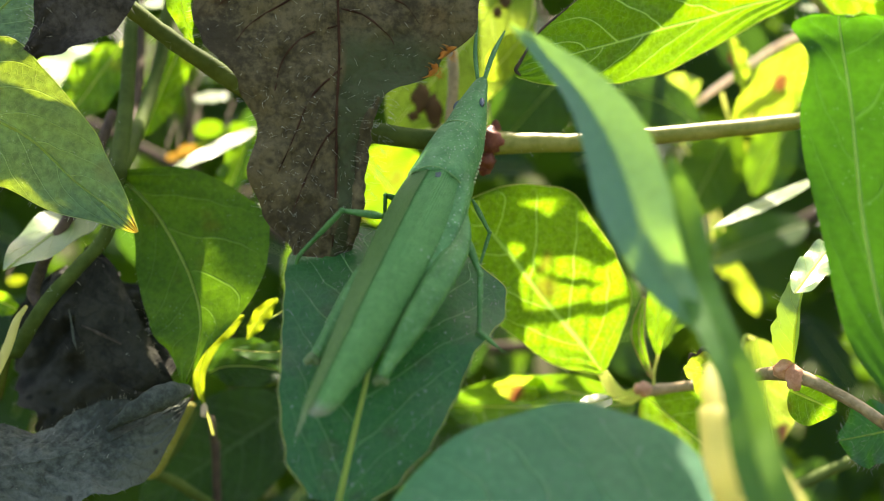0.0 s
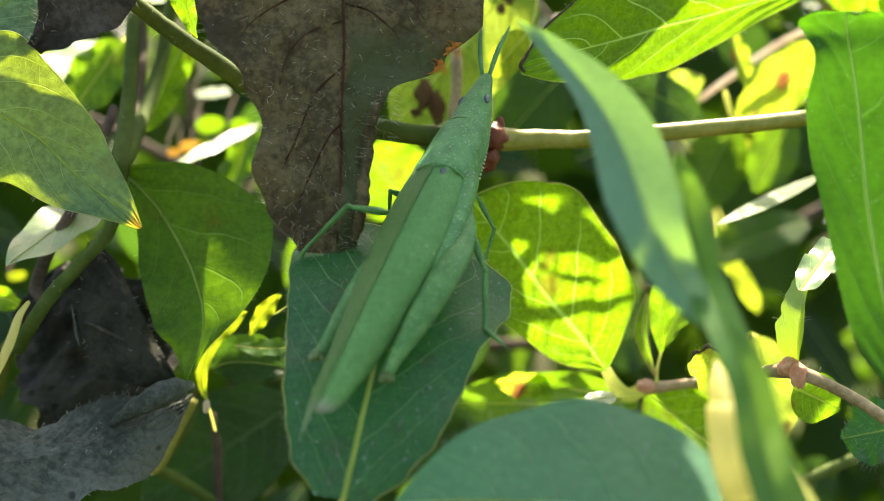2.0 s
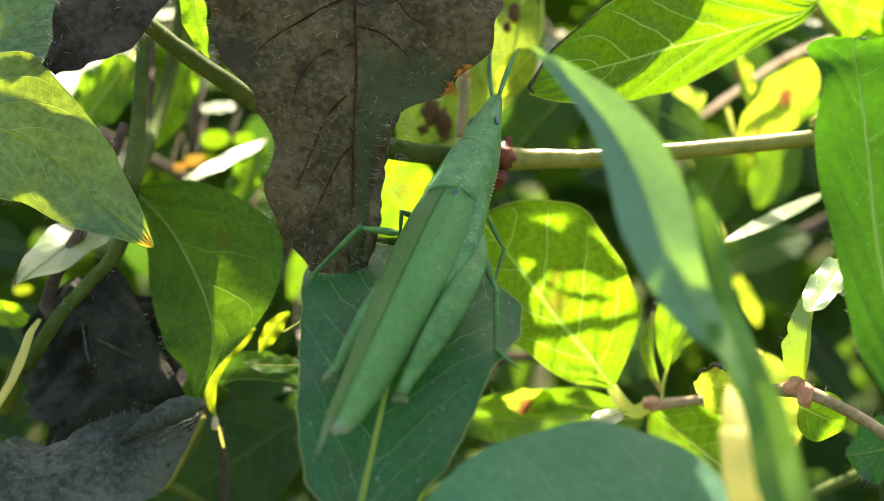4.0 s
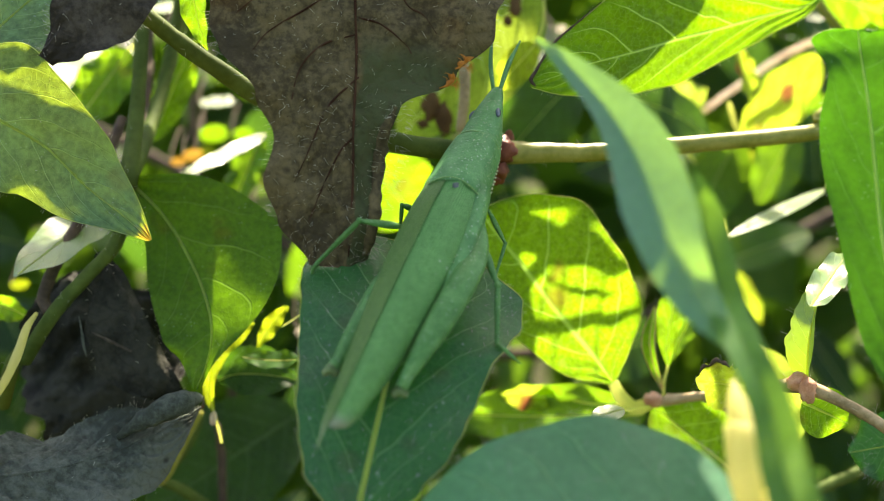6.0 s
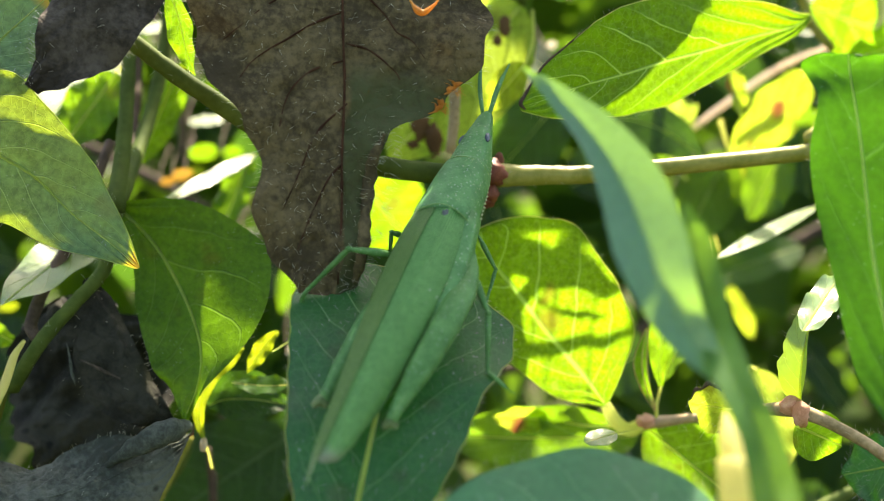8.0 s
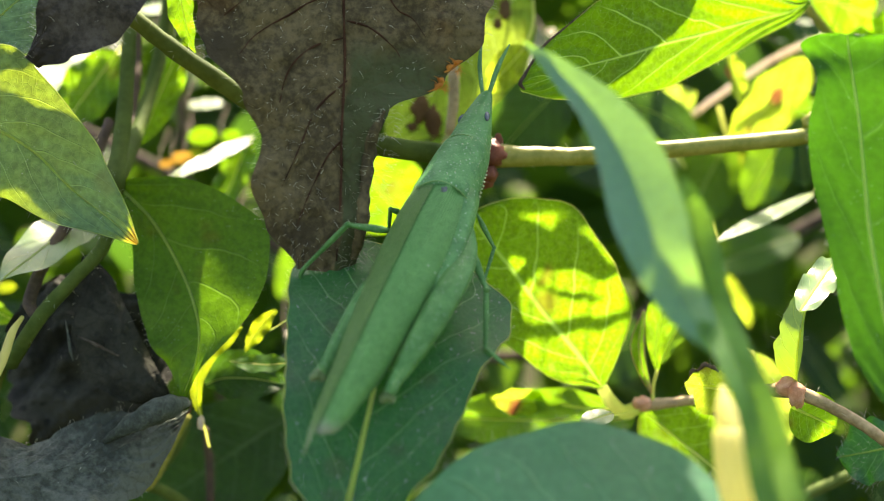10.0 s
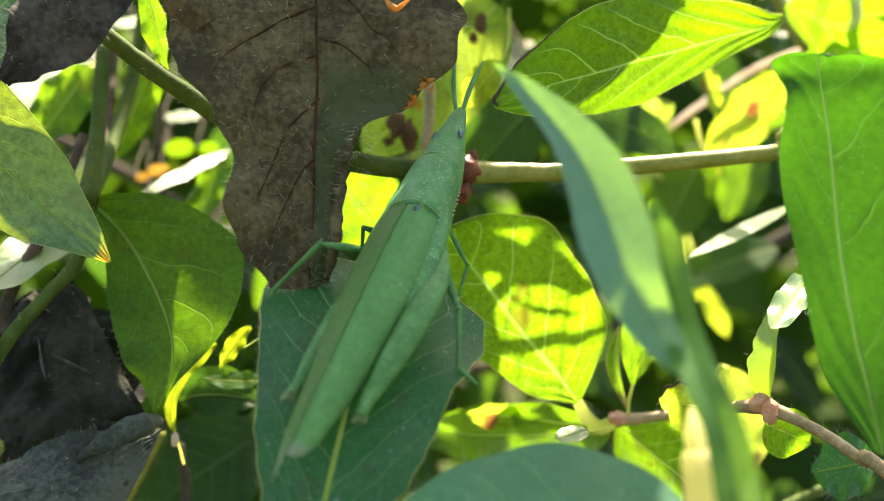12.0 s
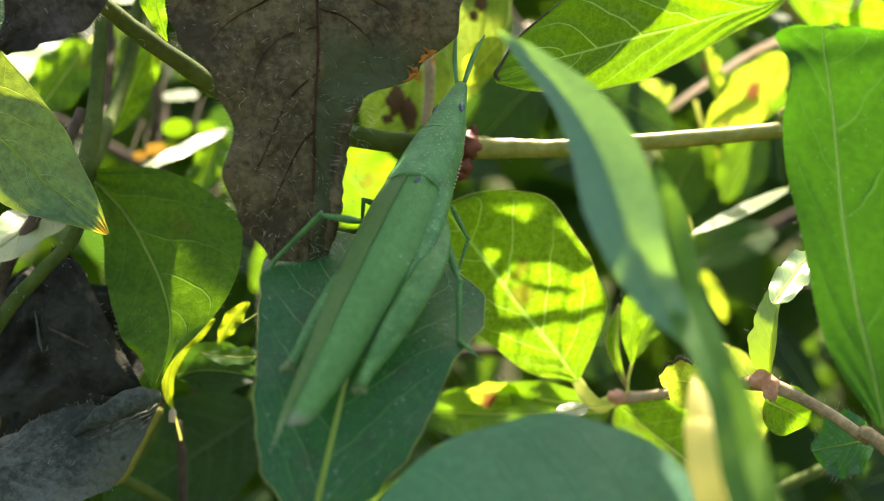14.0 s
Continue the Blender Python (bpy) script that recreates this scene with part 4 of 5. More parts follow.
TOPLEAF = blade([((41.9, 129.0, 30.4), 0.3, 0.3), ((39.3, 128.0, 28.9), 1.2, 2.0), ((34.0, 126.0, 27.3), 2.2, 4.2), ((29.0, 125.0, 25.7), 3.4, 5.8), ((24.2, 123.0, 24.2), 4.7, 6.8),
                 ((19.8, 121.0, 22.6), 4.4, 7.2), ((16.6, 120.0, 21.6), 3.9, 6.4), ((13.8, 119.0, 20.7), 3.3, 4.7), ((10.4, 118.0, 19.3), 2.0, 3.0), ((7.6, 117.0, 18.3), 0.25, 0.3)],
                (0.05, -0.93, -0.30), fold=0.08, wave=0.4, waves=2, pucker=0.28, veins=7, seed=11, rough=0.05)
top_blade = leaf_part(upper, TOPLEAF, LEAF_TOP, "large green leaf with a brown rolled tip", -0.30, VEIN_YOUNG, 70, 36, 120, 0.5, edge=1.0, rim=0.045)
part("rolled_rim", tube(bmesh.new(), [TOPLEAF.point(u, 1.0) for u in (0.70, 0.78, 0.86, 0.93, 0.97, 0.995)] + [TOPLEAF.point(0.985, -0.6, 0.4)], [0.05, 0.10, 0.13, 0.15, 0.18, 0.2, 0.07], 8, 40, rough=0.5), BARK, top_blade, "dry brown rim")
leaf_part(upper, Leaf((51.8, 158, 38.2), (83.8, 165, 29.2), 13.0, (0, -0.9, -0.3), where=0.45, bend=0.02, fold=0.1, wave=0.5, seed=12), LEAF_YOUNG, "", 0.25, VEIN_YOUNG, hairs=30, edge=1.0)
leaf_part(upper, Leaf((68.7, 150, 34.8), (54.7, 155, 29.0), 7.0, (0, -0.9, -0.3), where=0.45, bend=0.02, fold=0.1, wave=0.5, seed=13), LEAF_YOUNG, "", 0.2, VEIN_YOUNG)
# twig coloured pale for the sun on its top
stem_part(upper, [(37.0, 180, 20.6), (44.6, 180, 26.5), (54.5, 180, 33.2), (59.9, 172, 35.1), (62.1, 160, 35.5), (81.3, 160, 45.1), (260, 200, -60), (300, 220, -430)], [0.4, 0.5, 0.5, 0.5, 0.7, 1.0, 1.2, 1.6], DRY_LIT_PALE, hairs=60, steps=50)
stem_part(upper, [(55.7, 160, 32.5), (51.8, 158, 35.9), (49.9, 157, 39.6), (38.7, 150, 52.8)], [0.6, 0.7, 0.7, 0.7], STEM_LIT_YELLOW)
leaf_part(upper, Leaf((40.5, 160, 30.7), (42.7, 160, 22.3), 3.6, (0.5, -0.85, 0.1), where=0.5, fold=0.4, wave=0.3, seed=14), LEAF_YELLOW, "small yellow leaf", 0.15, VEIN_YOUNG, petiole=[(44.2, 162, 26.4), (41.5, 161, 29.3), (40.5, 160, 30.7)])
leaf_part(upper, Leaf((42.6, 165, 17.7), (55.9, 168, 30.6), 9.5, (0.3, -0.85, -0.4), where=0.5, fold=0.1, wave=0.5, seed=15), LEAF_YELLOW, "yellowing leaf with reddish blotches", 0.2, VEIN_YOUNG, hairs=20, petiole=[(41.2, 166, 23.2), (42.0, 166, 20.3), (42.6, 165, 17.7)])
leaf_part(upper, Leaf((25.0, 175, 25.7), (40.1, 172, 17.5), 9.0, (0.1, -0.9, -0.2), where=0.5, fold=0.1, wave=0.4, seed=16), LEAF_MID, "", 0.2)

leaf_part(upper, Leaf((50.5, 152.0, 9.7), (31.9, 134.0, 2.5), 2.1, (0.14, -0.54, 0.83), where=0.5, round_tip=1.0, fold=0.0, wave=0.05, seed=37), LEAF_GLOSSY, "glossy leaf with a white glare", 0.1, VEIN_YOUNG, petiole=[(55.9, 168, 22.2), (56.5, 162, 14.5), (50.5, 152.0, 9.7)])
leaf_part(upper, Leaf((54.8, 178, 20.4), (48.0, 176, 8.7), 9.0, (0.2, -0.9, -0.2), where=0.5, fold=0.1, wave=0.3, seed=38), LEAF_MID, "", 0.2, VEIN_YOUNG)
leaf_part(upper, Leaf((46.4, 180, 19.7), (38.4, 178, 4.8), 10.0, (0.1, -0.9, 0.2), where=0.5, fold=0.1, wave=0.3, seed=39), LEAF_MID, "", 0.2)

leaf_part(upper, Leaf((52.7, 206, -1.9), (57.6, 205, -11.9), 3.4, (-0.1, -0.9, -0.3), where=0.5, fold=0.1, wave=0.5, waves=1.5, seed=52, rough=0.3), LEAF_YELLOW, "small sunlit yellow leaf", 0.15, VEIN_YOUNG, petiole=[(34.5, 168, 18.0), (46.4, 195, 10.1), (53.1, 206, -2.7)])
leaf_part(upper, Leaf((49.5, 207, 0.4), (52.1, 206, -4.9), 3.2, (-0.1, -0.9, -0.3), where=0.5, fold=0.2, wave=0.4, seed=54), LEAF_YELLOW, "small sunlit yellow leaf", 0.15, VEIN_YOUNG, 14, 8, petiole=[(46.4, 195, 10.1), (48.8, 204, 4.5), (49.5, 207, 0.4)])
leaf_part(upper, Leaf((46.0, 182, 17.7), (52.3, 180, 9.4), 5.0, (0.1, -0.9, -0.3), where=0.4, fold=0.2, wave=0.4, seed=55), LEAF_YOUNG, "", 0.2, VEIN_YOUNG)
leaf_part(upper, Leaf((32.6, 178, 20.4), (41.0, 180, 27.4), 8.0, (0.1, -0.9, -0.3), where=0.5, fold=0.1, wave=0.5, seed=56), LEAF_SPOTTED, "pale yellow-green leaf", 0.2, VEIN_YOUNG)
leaf_part(upper, blade([((20.5, 168.0, 28.4), 0.4, 0.4), ((15.7, 166.0, 23.5), 4.6, 4.8), ((11.5, 165.0, 18.8), 5.2, 5.4), ((7.4, 165.0, 13.9), 0.3, 0.3)], (0.1, -0.95, 0.1), fold=0.1, wave=0.4, seed=64), LEAF_SHADE_DARK, "broad dark green leaf", 0.2)
leaf_part(upper, blade([((37.0, 158.0, 16.5), 0.4, 0.4), ((31.6, 157.0, 20.1), 3.6, 3.2), ((25.9, 156.0, 21.9), 3.8, 3.4), ((20.4, 156.0, 22.2), 0.3, 0.3)], (0.1, -0.9, 0.2), fold=0.1, wave=0.4, seed=65), LEAF_SHADE_DARK, "broad dark green leaf", 0.2)

# ---- tall leaf with brown holes behind the feelers ----
back = thing("back_vine", (9.1, 150, 37.8), "sunlit spotted vine leaf with brown blotches", "vine")
leaf_part(back, Leaf((10.6, 150, 36.3), (-6.8, 145, 15.2), 15.0, (-0.2, -0.9, -0.3), where=0.45, bend=0.02, fold=0.1, wave=0.6, pucker=0.12, seed=17), LEAF_SPOTTED, "yellow-green leaf with brown blotches", 0.25, VEIN_YOUNG, 40, 24)
leaf_part(back, Leaf((-12.0, 166, 14.4), (-4.1, 168, 5.0), 13.0, (0.2, -0.9, -0.3), where=0.5, bend=0.02, fold=0.1, wave=0.4, seed=18), LEAF_YOUNG, "", 0.2, VEIN_YOUNG)
leaf_part(back, Leaf((10.3, 141, 26.9), (5.3, 140, 21.1), 4.6, (0.1, -0.85, -0.4), where=0.5, fold=0.1, wave=0.2, seed=51), LEAF_YELLOW, "bright cream-yellow leaf", 0.12, VEIN_YOUNG, petiole=[(12.1, 150, 35.6), (11.7, 145, 30.7), (10.3, 141, 26.9)])
stem_part(back, [(10.6, 150, 36.3), (13.4, 152, 42.9), (40, 180, 90), (60, 330, 70), (70, 345, -440)], [0.5, 0.7, 0.9, 1.1, 1.5], STEM, steps=30)
for place, wide, tall in (((-2.7, 145.2, 19.7), 1.1, 1.8), ((-1.0, 144.9, 17.7), 1.0, 2.1), ((-3.7, 145.2, 17.3), 0.7, 0.6), ((8.3, 148.4, 33.2), 0.8, 1.3), ((7.3, 148.2, 31.3), 0.6, 0.7)):
    part("brown_blotch", blob(bmesh.new(), place, (wide, 0.25, tall), None, 3, 0.5), BLOTCH, back, "dry brown blotch")
stem_part(back, [(0.2, 140.0, 39.2), (0.7, 138.0, 28.3), (1.4, 137.0, 21.3), (0.9, 137.0, 15.5)], [0.6, 0.65, 0.7, 0.6], DRY_TWIG, "dry_stem")

# ---- folded strap leaf close to the lens ----
strap = thing("strap_leaf", (22.3, 76, -21.1), "soft green strap-shaped grass leaf, bent over and lit through", "grass leaf")
leaf_part(strap, blade([((17.5, 74.5, -5.7), 0.2, 0.2), ((16.2, 75.0, -3.7), 1.1, 1.1), ((14.8, 75.5, -1.5), 1.7, 1.6), ((13.7, 76.0, 0.9), 2.2, 2.1), ((12.9, 77.0, 3.5), 2.5, 2.6), ((11.7, 79.0, 7.5), 1.9, 2.6), ((10.0, 81.0, 11.1), 1.2, 2.0), ((7.6, 83.0, 14.4), 0.8, 1.0), ((5.1, 85.0, 17.0), 0.06, 0.06)],
                        (0.0, -1, 0.0), fold=0.35, wave=0.15, seed=19), LEAF_STRAP, "", 0, VEIN, 50, 18)
leaf_part(strap, blade([((20.1, 67.0, -16.3), 1.6, 1.6), ((19.4, 69.0, -13.1), 1.55, 1.5), ((18.8, 71.0, -8.6), 1.3, 1.25), ((17.8, 73.0, -5.3), 1.2, 1.2), ((17.0, 76.0, -1.8), 1.3, 1.3), ((16.7, 78.0, 1.6), 1.4, 1.4), ((16.5, 79.0, 4.4), 1.0, 1.0), ((16.0, 79.5, 6.7), 0.1, 0.1)],
                        (-0.2, -0.9, 0.38), fold=0.25, wave=0.15, seed=20), LEAF_STRAP_LOW, "", 0, VEIN, 50, 16)
stem_part(strap, [(18.9, 80.0, -8.1), (19.0, 79.0, -9.8), (19.2, 78.0, -11.9), (19.2, 77.0, -15.6), (26, 76, -60), (30, 90, -430)], [0.2, 0.8, 1.05, 1.15, 1.5, 1.8], SHEATH, "sheath", steps=30)

# ---- large leaf at the edge and the leaf below ----
right_vine = thing("side_vine", (41.5, 97, -15.8), "large plain green leaf of a neighbouring vine", "vine")
leaf_part(right_vine, blade([((36.9, 90.0, -13.1), 0.4, 0.4), ((36.5, 92.0, -7.9), 2.8, 6.0), ((35.9, 93.5, -3.4), 3.3, 8.0), ((35.3, 95.0, 3.1), 3.6, 9.0), ((35.2, 96.0, 7.9), 4.2, 9.0), ((35.1, 97.0, 12.8), 4.2, 9.0), ((34.7, 97.5, 16.8), 3.0, 9.0),
                            ((34.6, 98.0, 18.8), 3.5, 7.5), ((34.5, 98.0, 20.1), 3.9, 3.0), ((34.5, 98.0, 20.5), 0.8, 0.8)], (-0.15, -0.9, 0.30), fold=0.06, wave=0.3, pucker=0.10, seed=21), LEAF_PLAIN, "", 0.12, VEIN, 60, 30, 90, 0.4, edge=1.0,
          petiole=[(42.1, 90, -24.1), (39.9, 88, -18.3), (38.1, 88, -14.3)])
stem_part(right_vine, [(42.1, 90, -24.1), (60, 100, -60), (70, 110, -430)], [0.8, 1.2, 1.6], STEM, steps=20)
near = thing("near_vine", (22.2, 86, -22.2), "blue-green leaf close to the lens with a hairy rim", "vine")
leaf_part(near, Leaf((20.8, 79, -19.8), (-4.2, 85, -19.4), 19.7, (0.0, -0.75, 0.66), where=0.45, round_base=0.55, round_tip=0.7, bend=0.07, fold=-0.12, wave=0.3, pucker=0.06, seed=22), LEAF_NEAR, "", 0.25, VEIN, 44, 24, 200, 0.8, edge=0.9,
          petiole=[(40, 86, -60), (24.3, 79, -23.5), (20.8, 79, -19.8)])
stem_part(near, [(40, 86, -60), (42, 90, -200), (46, 95, -430)], [0.9, 1.2, 1.6], STEM, steps=20)

# ---- left: leaves, stems and withered leaves ----
left_vine = thing("left_vine", (-35.7, 124, 7.8), "vine with drooping green leaves and several stems", "vine")
leaf_part(left_vine, blade([((-51.4, 108.0, 17.4), 0.3, 0.3), ((-47.6, 109.0, 15.1), 6.2, 5.5), ((-44.2, 110.0, 13.2), 7.4, 6.6), ((-40.5, 112.0, 10.8), 5.4, 5.6), ((-37.1, 113.0, 7.2), 4.4, 4.0), ((-33.2, 113.0, 4.2), 2.2, 1.9), ((-30.4, 112.5, 1.8), 0.1, 0.1)],
                           (0.2, -0.95, 0.05), fold=0.12, wave=0.35, pucker=0.2, seed=23, rough=0.04), LEAF_PALE, "grey-green leaf with a yellow tip", 0.22, VEIN, 60, 30, 110, 0.5, edge=0.8, rim=0.04)
leaf_part(left_vine, Leaf((-50.6, 112, 18.1), (-41.2, 118, 29.7), 11.0, (0.2, -0.85, 0.45), where=0.5, fold=0.12, wave=0.4, seed=36), LEAF_PALE, "", 0.2, VEIN)
leaf_part(left_vine, blade([((-36.8, 127.0, 8.8), 0.4, 0.4), ((-32.3, 126.0, 4.5), 6.6, 2.8), ((-29.0, 124.5, -0.4), 10.2, 5.0), ((-27.0, 123.0, -4.4), 9.2, 5.6), ((-26.1, 122.0, -7.7), 4.4, 5.4), ((-26.3, 121.0, -10.9), 1.0, 4.2), ((-27.6, 121.0, -14.3), 0.2, 0.3)],
                           (-0.15, -0.95, 0.34), fold=0.12, wave=0.3, pucker=0.2, veins=6, seed=24, rough=0.03), LEAF_OLIVE, "olive-green leaf lit through", 0.25, VEIN, 60, 30, 60, 0.5, edge=1.0)
stem_part(left_vine, [(-35.9, 124, 7.8), (-36.5, 130, 15.9), (-37.0, 134, 25.7), (-37.8, 138, 34.8), (-40, 150, 80)], [1.1, 0.9, 0.8, 0.7, 0.7], STEM, hairs=30, steps=30)
stem_part(left_vine, [(-35.9, 124, 7.8), (-36.8, 124.0, 2.0), (-39.7, 122.5, -2.0), (-42.9, 121.5, -6.0), (-46.3, 123.0, -10.9), (-49.4, 125.0, -15.4), (-62, 140, -60), (-66, 150, -440)], [0.9, 0.75, 0.75, 0.78, 0.8, 0.85, 1.2, 1.6], STEM, hairs=40, steps=44)
stem_part(left_vine, [(-36.2, 126, 8.4), (-37.5, 140, 15.7), (-36.4, 146, 25.1), (-35.6, 150, 36.3)], [0.9, 0.9, 0.9, 0.9], STEM, "side_stem")
stem_part(left_vine, [(-39.7, 136, 16.6), (-41.8, 129.0, 5.5), (-43.7, 126.0, 0.4), (-44.7, 123.5, -4.2), (-43.4, 122.0, -6.1)], [0.6, 0.65, 0.7, 0.7, 0.6], BARK, "woody_stem")
stem_part(left_vine, [(-38.4, 135, 10.4), (-40.4, 150, 22.0), (-42.7, 160, 38.7)], [0.6, 0.7, 0.7], BARK, "side_stem")
leaf_part(left_vine, Leaf((-48.3, 176, 31.6), (-57.9, 160, 22.3), 13.0, (0.14, -0.54, 0.83), where=0.5, fold=0.05, wave=0.3, seed=25), LEAF_GLOSSY, "", 0.2, VEIN_YOUNG)
leaf_part(left_vine, Leaf((-25.7, 157, 17.1), (-35.5, 142.6, 9.4), 2.6, (0.14, -0.54, 0.83), where=0.42, fold=0.0, wave=0.08, seed=26), LEAF_GLOSSY, "", 0.2, VEIN_YOUNG)
leaf_part(left_vine, Leaf((-26.1, 156, 16.7), (-30.3, 152, 3.7), 5.5, (-0.5, -0.85, -0.1), where=0.4, fold=0.2, wave=0.4, seed=27), LEAF_YOUNG, "", 0.2, VEIN_YOUNG)
leaf_part(left_vine, Leaf((-39.4, 136, 7.8), (-46.5, 119.5, -2.2), 6.5, (0.14, -0.54, 0.83), where=0.5, fold=0.05, wave=0.3, seed=28), LEAF_GLOSSY, "", 0.2)
leaf_part(left_vine, Leaf((-42.7, 150, 27.3), (-49.3, 148, 16.9), 8.0, (-0.3, -0.9, -0.1), where=0.5, fold=0.1, wave=0.4, seed=61), LEAF_YOUNG, "yellow-green leaf lit through", 0.2, VEIN_YOUNG, petiole=[(-37.5, 136, 26.1), (-39.9, 143, 27.0), (-42.7, 150, 27.3)])
leaf_part(left_vine, Leaf((-39.9, 150, 15.3), (-34.5, 152, 29.2), 5.0, (0.5, -0.85, 0.1), where=0.5, fold=0.3, wave=0.4, seed=62), LEAF_YOUNG, "yellow-green leaf lit through", 0.2, VEIN_YOUNG, petiole=[(-36.7, 128, 8.6), (-38.8, 140, 11.5), (-39.9, 150, 15.3)])
leaf_part(left_vine, blade([((-57.0, 135.0, -5.3), 0.3, 0.3), ((-54.3, 135.0, -5.8), 1.5, 1.6), ((-51.9, 135.0, -6.5), 1.2, 1.4), ((-50.3, 135.0, -7.5), 0.2, 0.2)], (0.0, -0.95, -0.2), fold=0.2, wave=0.3, seed=63), LEAF_YOUNG, "yellow-green leaf lit through", 0.15, VEIN_YOUNG)
leaf_part(left_vine, blade([((-29.2, 120.0, 31.8), 0.3, 0.3), ((-27.8, 119.0, 27.4), 1.4, 1.6), ((-27.0, 118.5, 24.4), 1.0, 1.2), ((-26.0, 118.0, 21.7), 0.1, 0.1)], (-0.2, -0.9, -0.3), fold=0.15, wave=0.2, seed=66), LEAF_YOUNG, "fresh green narrow leaf", 0.12, VEIN_YOUNG)
leaf_part(left_vine, Leaf((-39.6, 168.0, 37.8), (-40.9, 152.0, 32.5), 3.4, (0.14, -0.54, 0.83), where=0.5, fold=0.0, seed=67), LEAF_GLOSSY, "leaf with a white glare", 0.12, VEIN_YOUNG)
# cream strip added for the highlights along the stem
stem_part(left_vine, [(-44.6, 121.0, -6.0), (-45.1, 119.5, -7.5), (-45.9, 119.5, -9.9), (-47.4, 120.0, -12.9), (-50.4, 122.0, -16.8)], [0.2, 0.4, 0.5, 0.45, 0.4], SHEATH, "stem_highlight", "cream strip for the bright light on the stem")

hang = thing("dead_leaf", (-26.1, 108, 36.4), "dark withered leaf tip with pale hairs", "dead leaf", "withered leaves")
leaf_part(hang, Leaf((-26.1, 108, 36.4), (-38.7, 105, 18.5), 11.0, (0.2, -1, 0.1), bend=0.04, fold=-0.15, wave=0.8, pucker=0.3, seed=29, rough=0.1, crumple=0.5,
                     right=[0.6, 2.0, 3.0, 3.4, 3.6, 3.6, 3.4, 3.1, 2.2, 0.9, 0.5], left=[0.6, 2.5, 4.0, 4.6, 5.0, 5.2, 5.2, 5.1, 4.2, 2.9, 1.0]), DEAD_SLATE, "", 0, BARK, 50, 30, 120, 0.7)
crumpled = thing("dead_leaf", (-44.4, 126, -7.3), "black crumpled withered leaf hanging from a stem", "dead leaf", "withered leaves")
leaf_part(crumpled, Leaf((-45.2, 136, -1.8), (-38.2, 132, -22.8), 19.5, (0.1, -1, 0.2), where=0.5, round_tip=0.6, round_base=0.6, bend=0.06, fold=-0.35, wave=3.4, waves=1.7, pucker=1.1, veins=5, seed=30, rough=0.3, crumple=1.5), DEAD_BLACK, "", 0, BARK, 70, 44, 60, 0.5)
leaf_part(crumpled, blade([((-39.2, 125.0, 0.6), 0.4, 0.4), ((-37.4, 124.5, -2.3), 1.3, 3.0), ((-35.4, 124.0, -6.0), 1.2, 5.0), ((-33.3, 124.0, -10.3), 1.4, 5.4), ((-30.9, 125.0, -14.1), 0.8, 2.6), ((-29.6, 126.0, -15.8), 0.2, 0.2)],
                           (0.25, -0.95, 0.2), fold=-0.25, wave=0.5, seed=68, rough=0.1, crumple=0.7), DEAD_BLACK, "", 0, BARK, 60, 30, 40, 0.4)
# paler strips put in for the highlights on the folds
part("crease", tube(bmesh.new(), [(-40.7, 123.0, -6.4), (-40.3, 122.6, -7.8), (-40.0, 122.4, -9.4), (-39.7, 122.6, -10.8)], [0.04, 0.12, 0.16, 0.05], 8, 24, 0.6, 0.5), DEAD_GREY, crumpled, "pale strip for the highlight on a fold")
part("crease", tube(bmesh.new(), [(-39.2, 122.6, -8.1), (-37.0, 122.4, -9.1), (-34.9, 122.8, -10.2)], [0.06, 0.16, 0.06], 8, 20, 0.6, 0.5), DEAD_SLATE, crumpled)

curled = thing("dead_leaf", (-46.3, 118, -26.9), "grey withered leaf with curled wrinkled rim", "dead leaf", "withered leaves")
leaf_part(curled, Leaf((-50.6, 112, -21.6), (-26.8, 122, -15.6), 12.0, (0.0, -0.8, 0.6), where=0.40, round_tip=0.9, round_base=0.6, bend=-0.05, sway=0.08, fold=-0.3, wave=1.8, waves=2, pucker=0.55, veins=13, seed=31, rough=0.15, crumple=0.6), DEAD_GREY, "", 0.2, DEAD_GREY, 110, 36, 90, 0.4)

part("rolled_tip", tube(bmesh.new(), [(-35.3, 119, -18.8), (-32.0, 117.5, -16.7), (-28.7, 117.5, -15.0), (-26.9, 120, -14.8)], [0.3, 1.0, 1.3, 0.5], 14, 40, 0.8, 0.25), DEAD_GREY, curled, "rolled dry tip")

# ---- small lit leaves low in the gap ----
gap = thing("seedling", (-30.0, 149, -22.4), "thin-stemmed plant with small sunlit curled leaves", "plant")
# gold strip drawn for the sunlit edge of the dark curled leaf
leaf_part(gap, blade([((-27.1, 129.0, -17.8), 0.12, 0.12), ((-27.7, 129.0, -15.4), 0.7, 0.7), ((-27.4, 129.0, -12.7), 0.9, 0.9), ((-26.2, 129.0, -10.2), 1.1, 1.1), ((-24.4, 129.0, -8.6), 1.0, 1.0), ((-22.6, 129.0, -7.4), 0.1, 0.1)],
                      (-0.2, -0.95, -0.2), fold=0.3, wave=0.2, seed=32), LEAF_SUN_GOLD, "yellow strip for the sunlit edge of a curled leaf", 0.1, VEIN_YOUNG, petiole=[(-26.8, 132.0, -21.5), (-26.8, 130.0, -19.6), (-27.1, 129.0, -17.8)])
part("dry_tip", blob(bmesh.new(), (-27.1, 128.6, -18.2), (0.4, 0.35, 0.9), None, 2, 0.4), DRY_LIT_PALE, gap, "pale dry leaf tip")
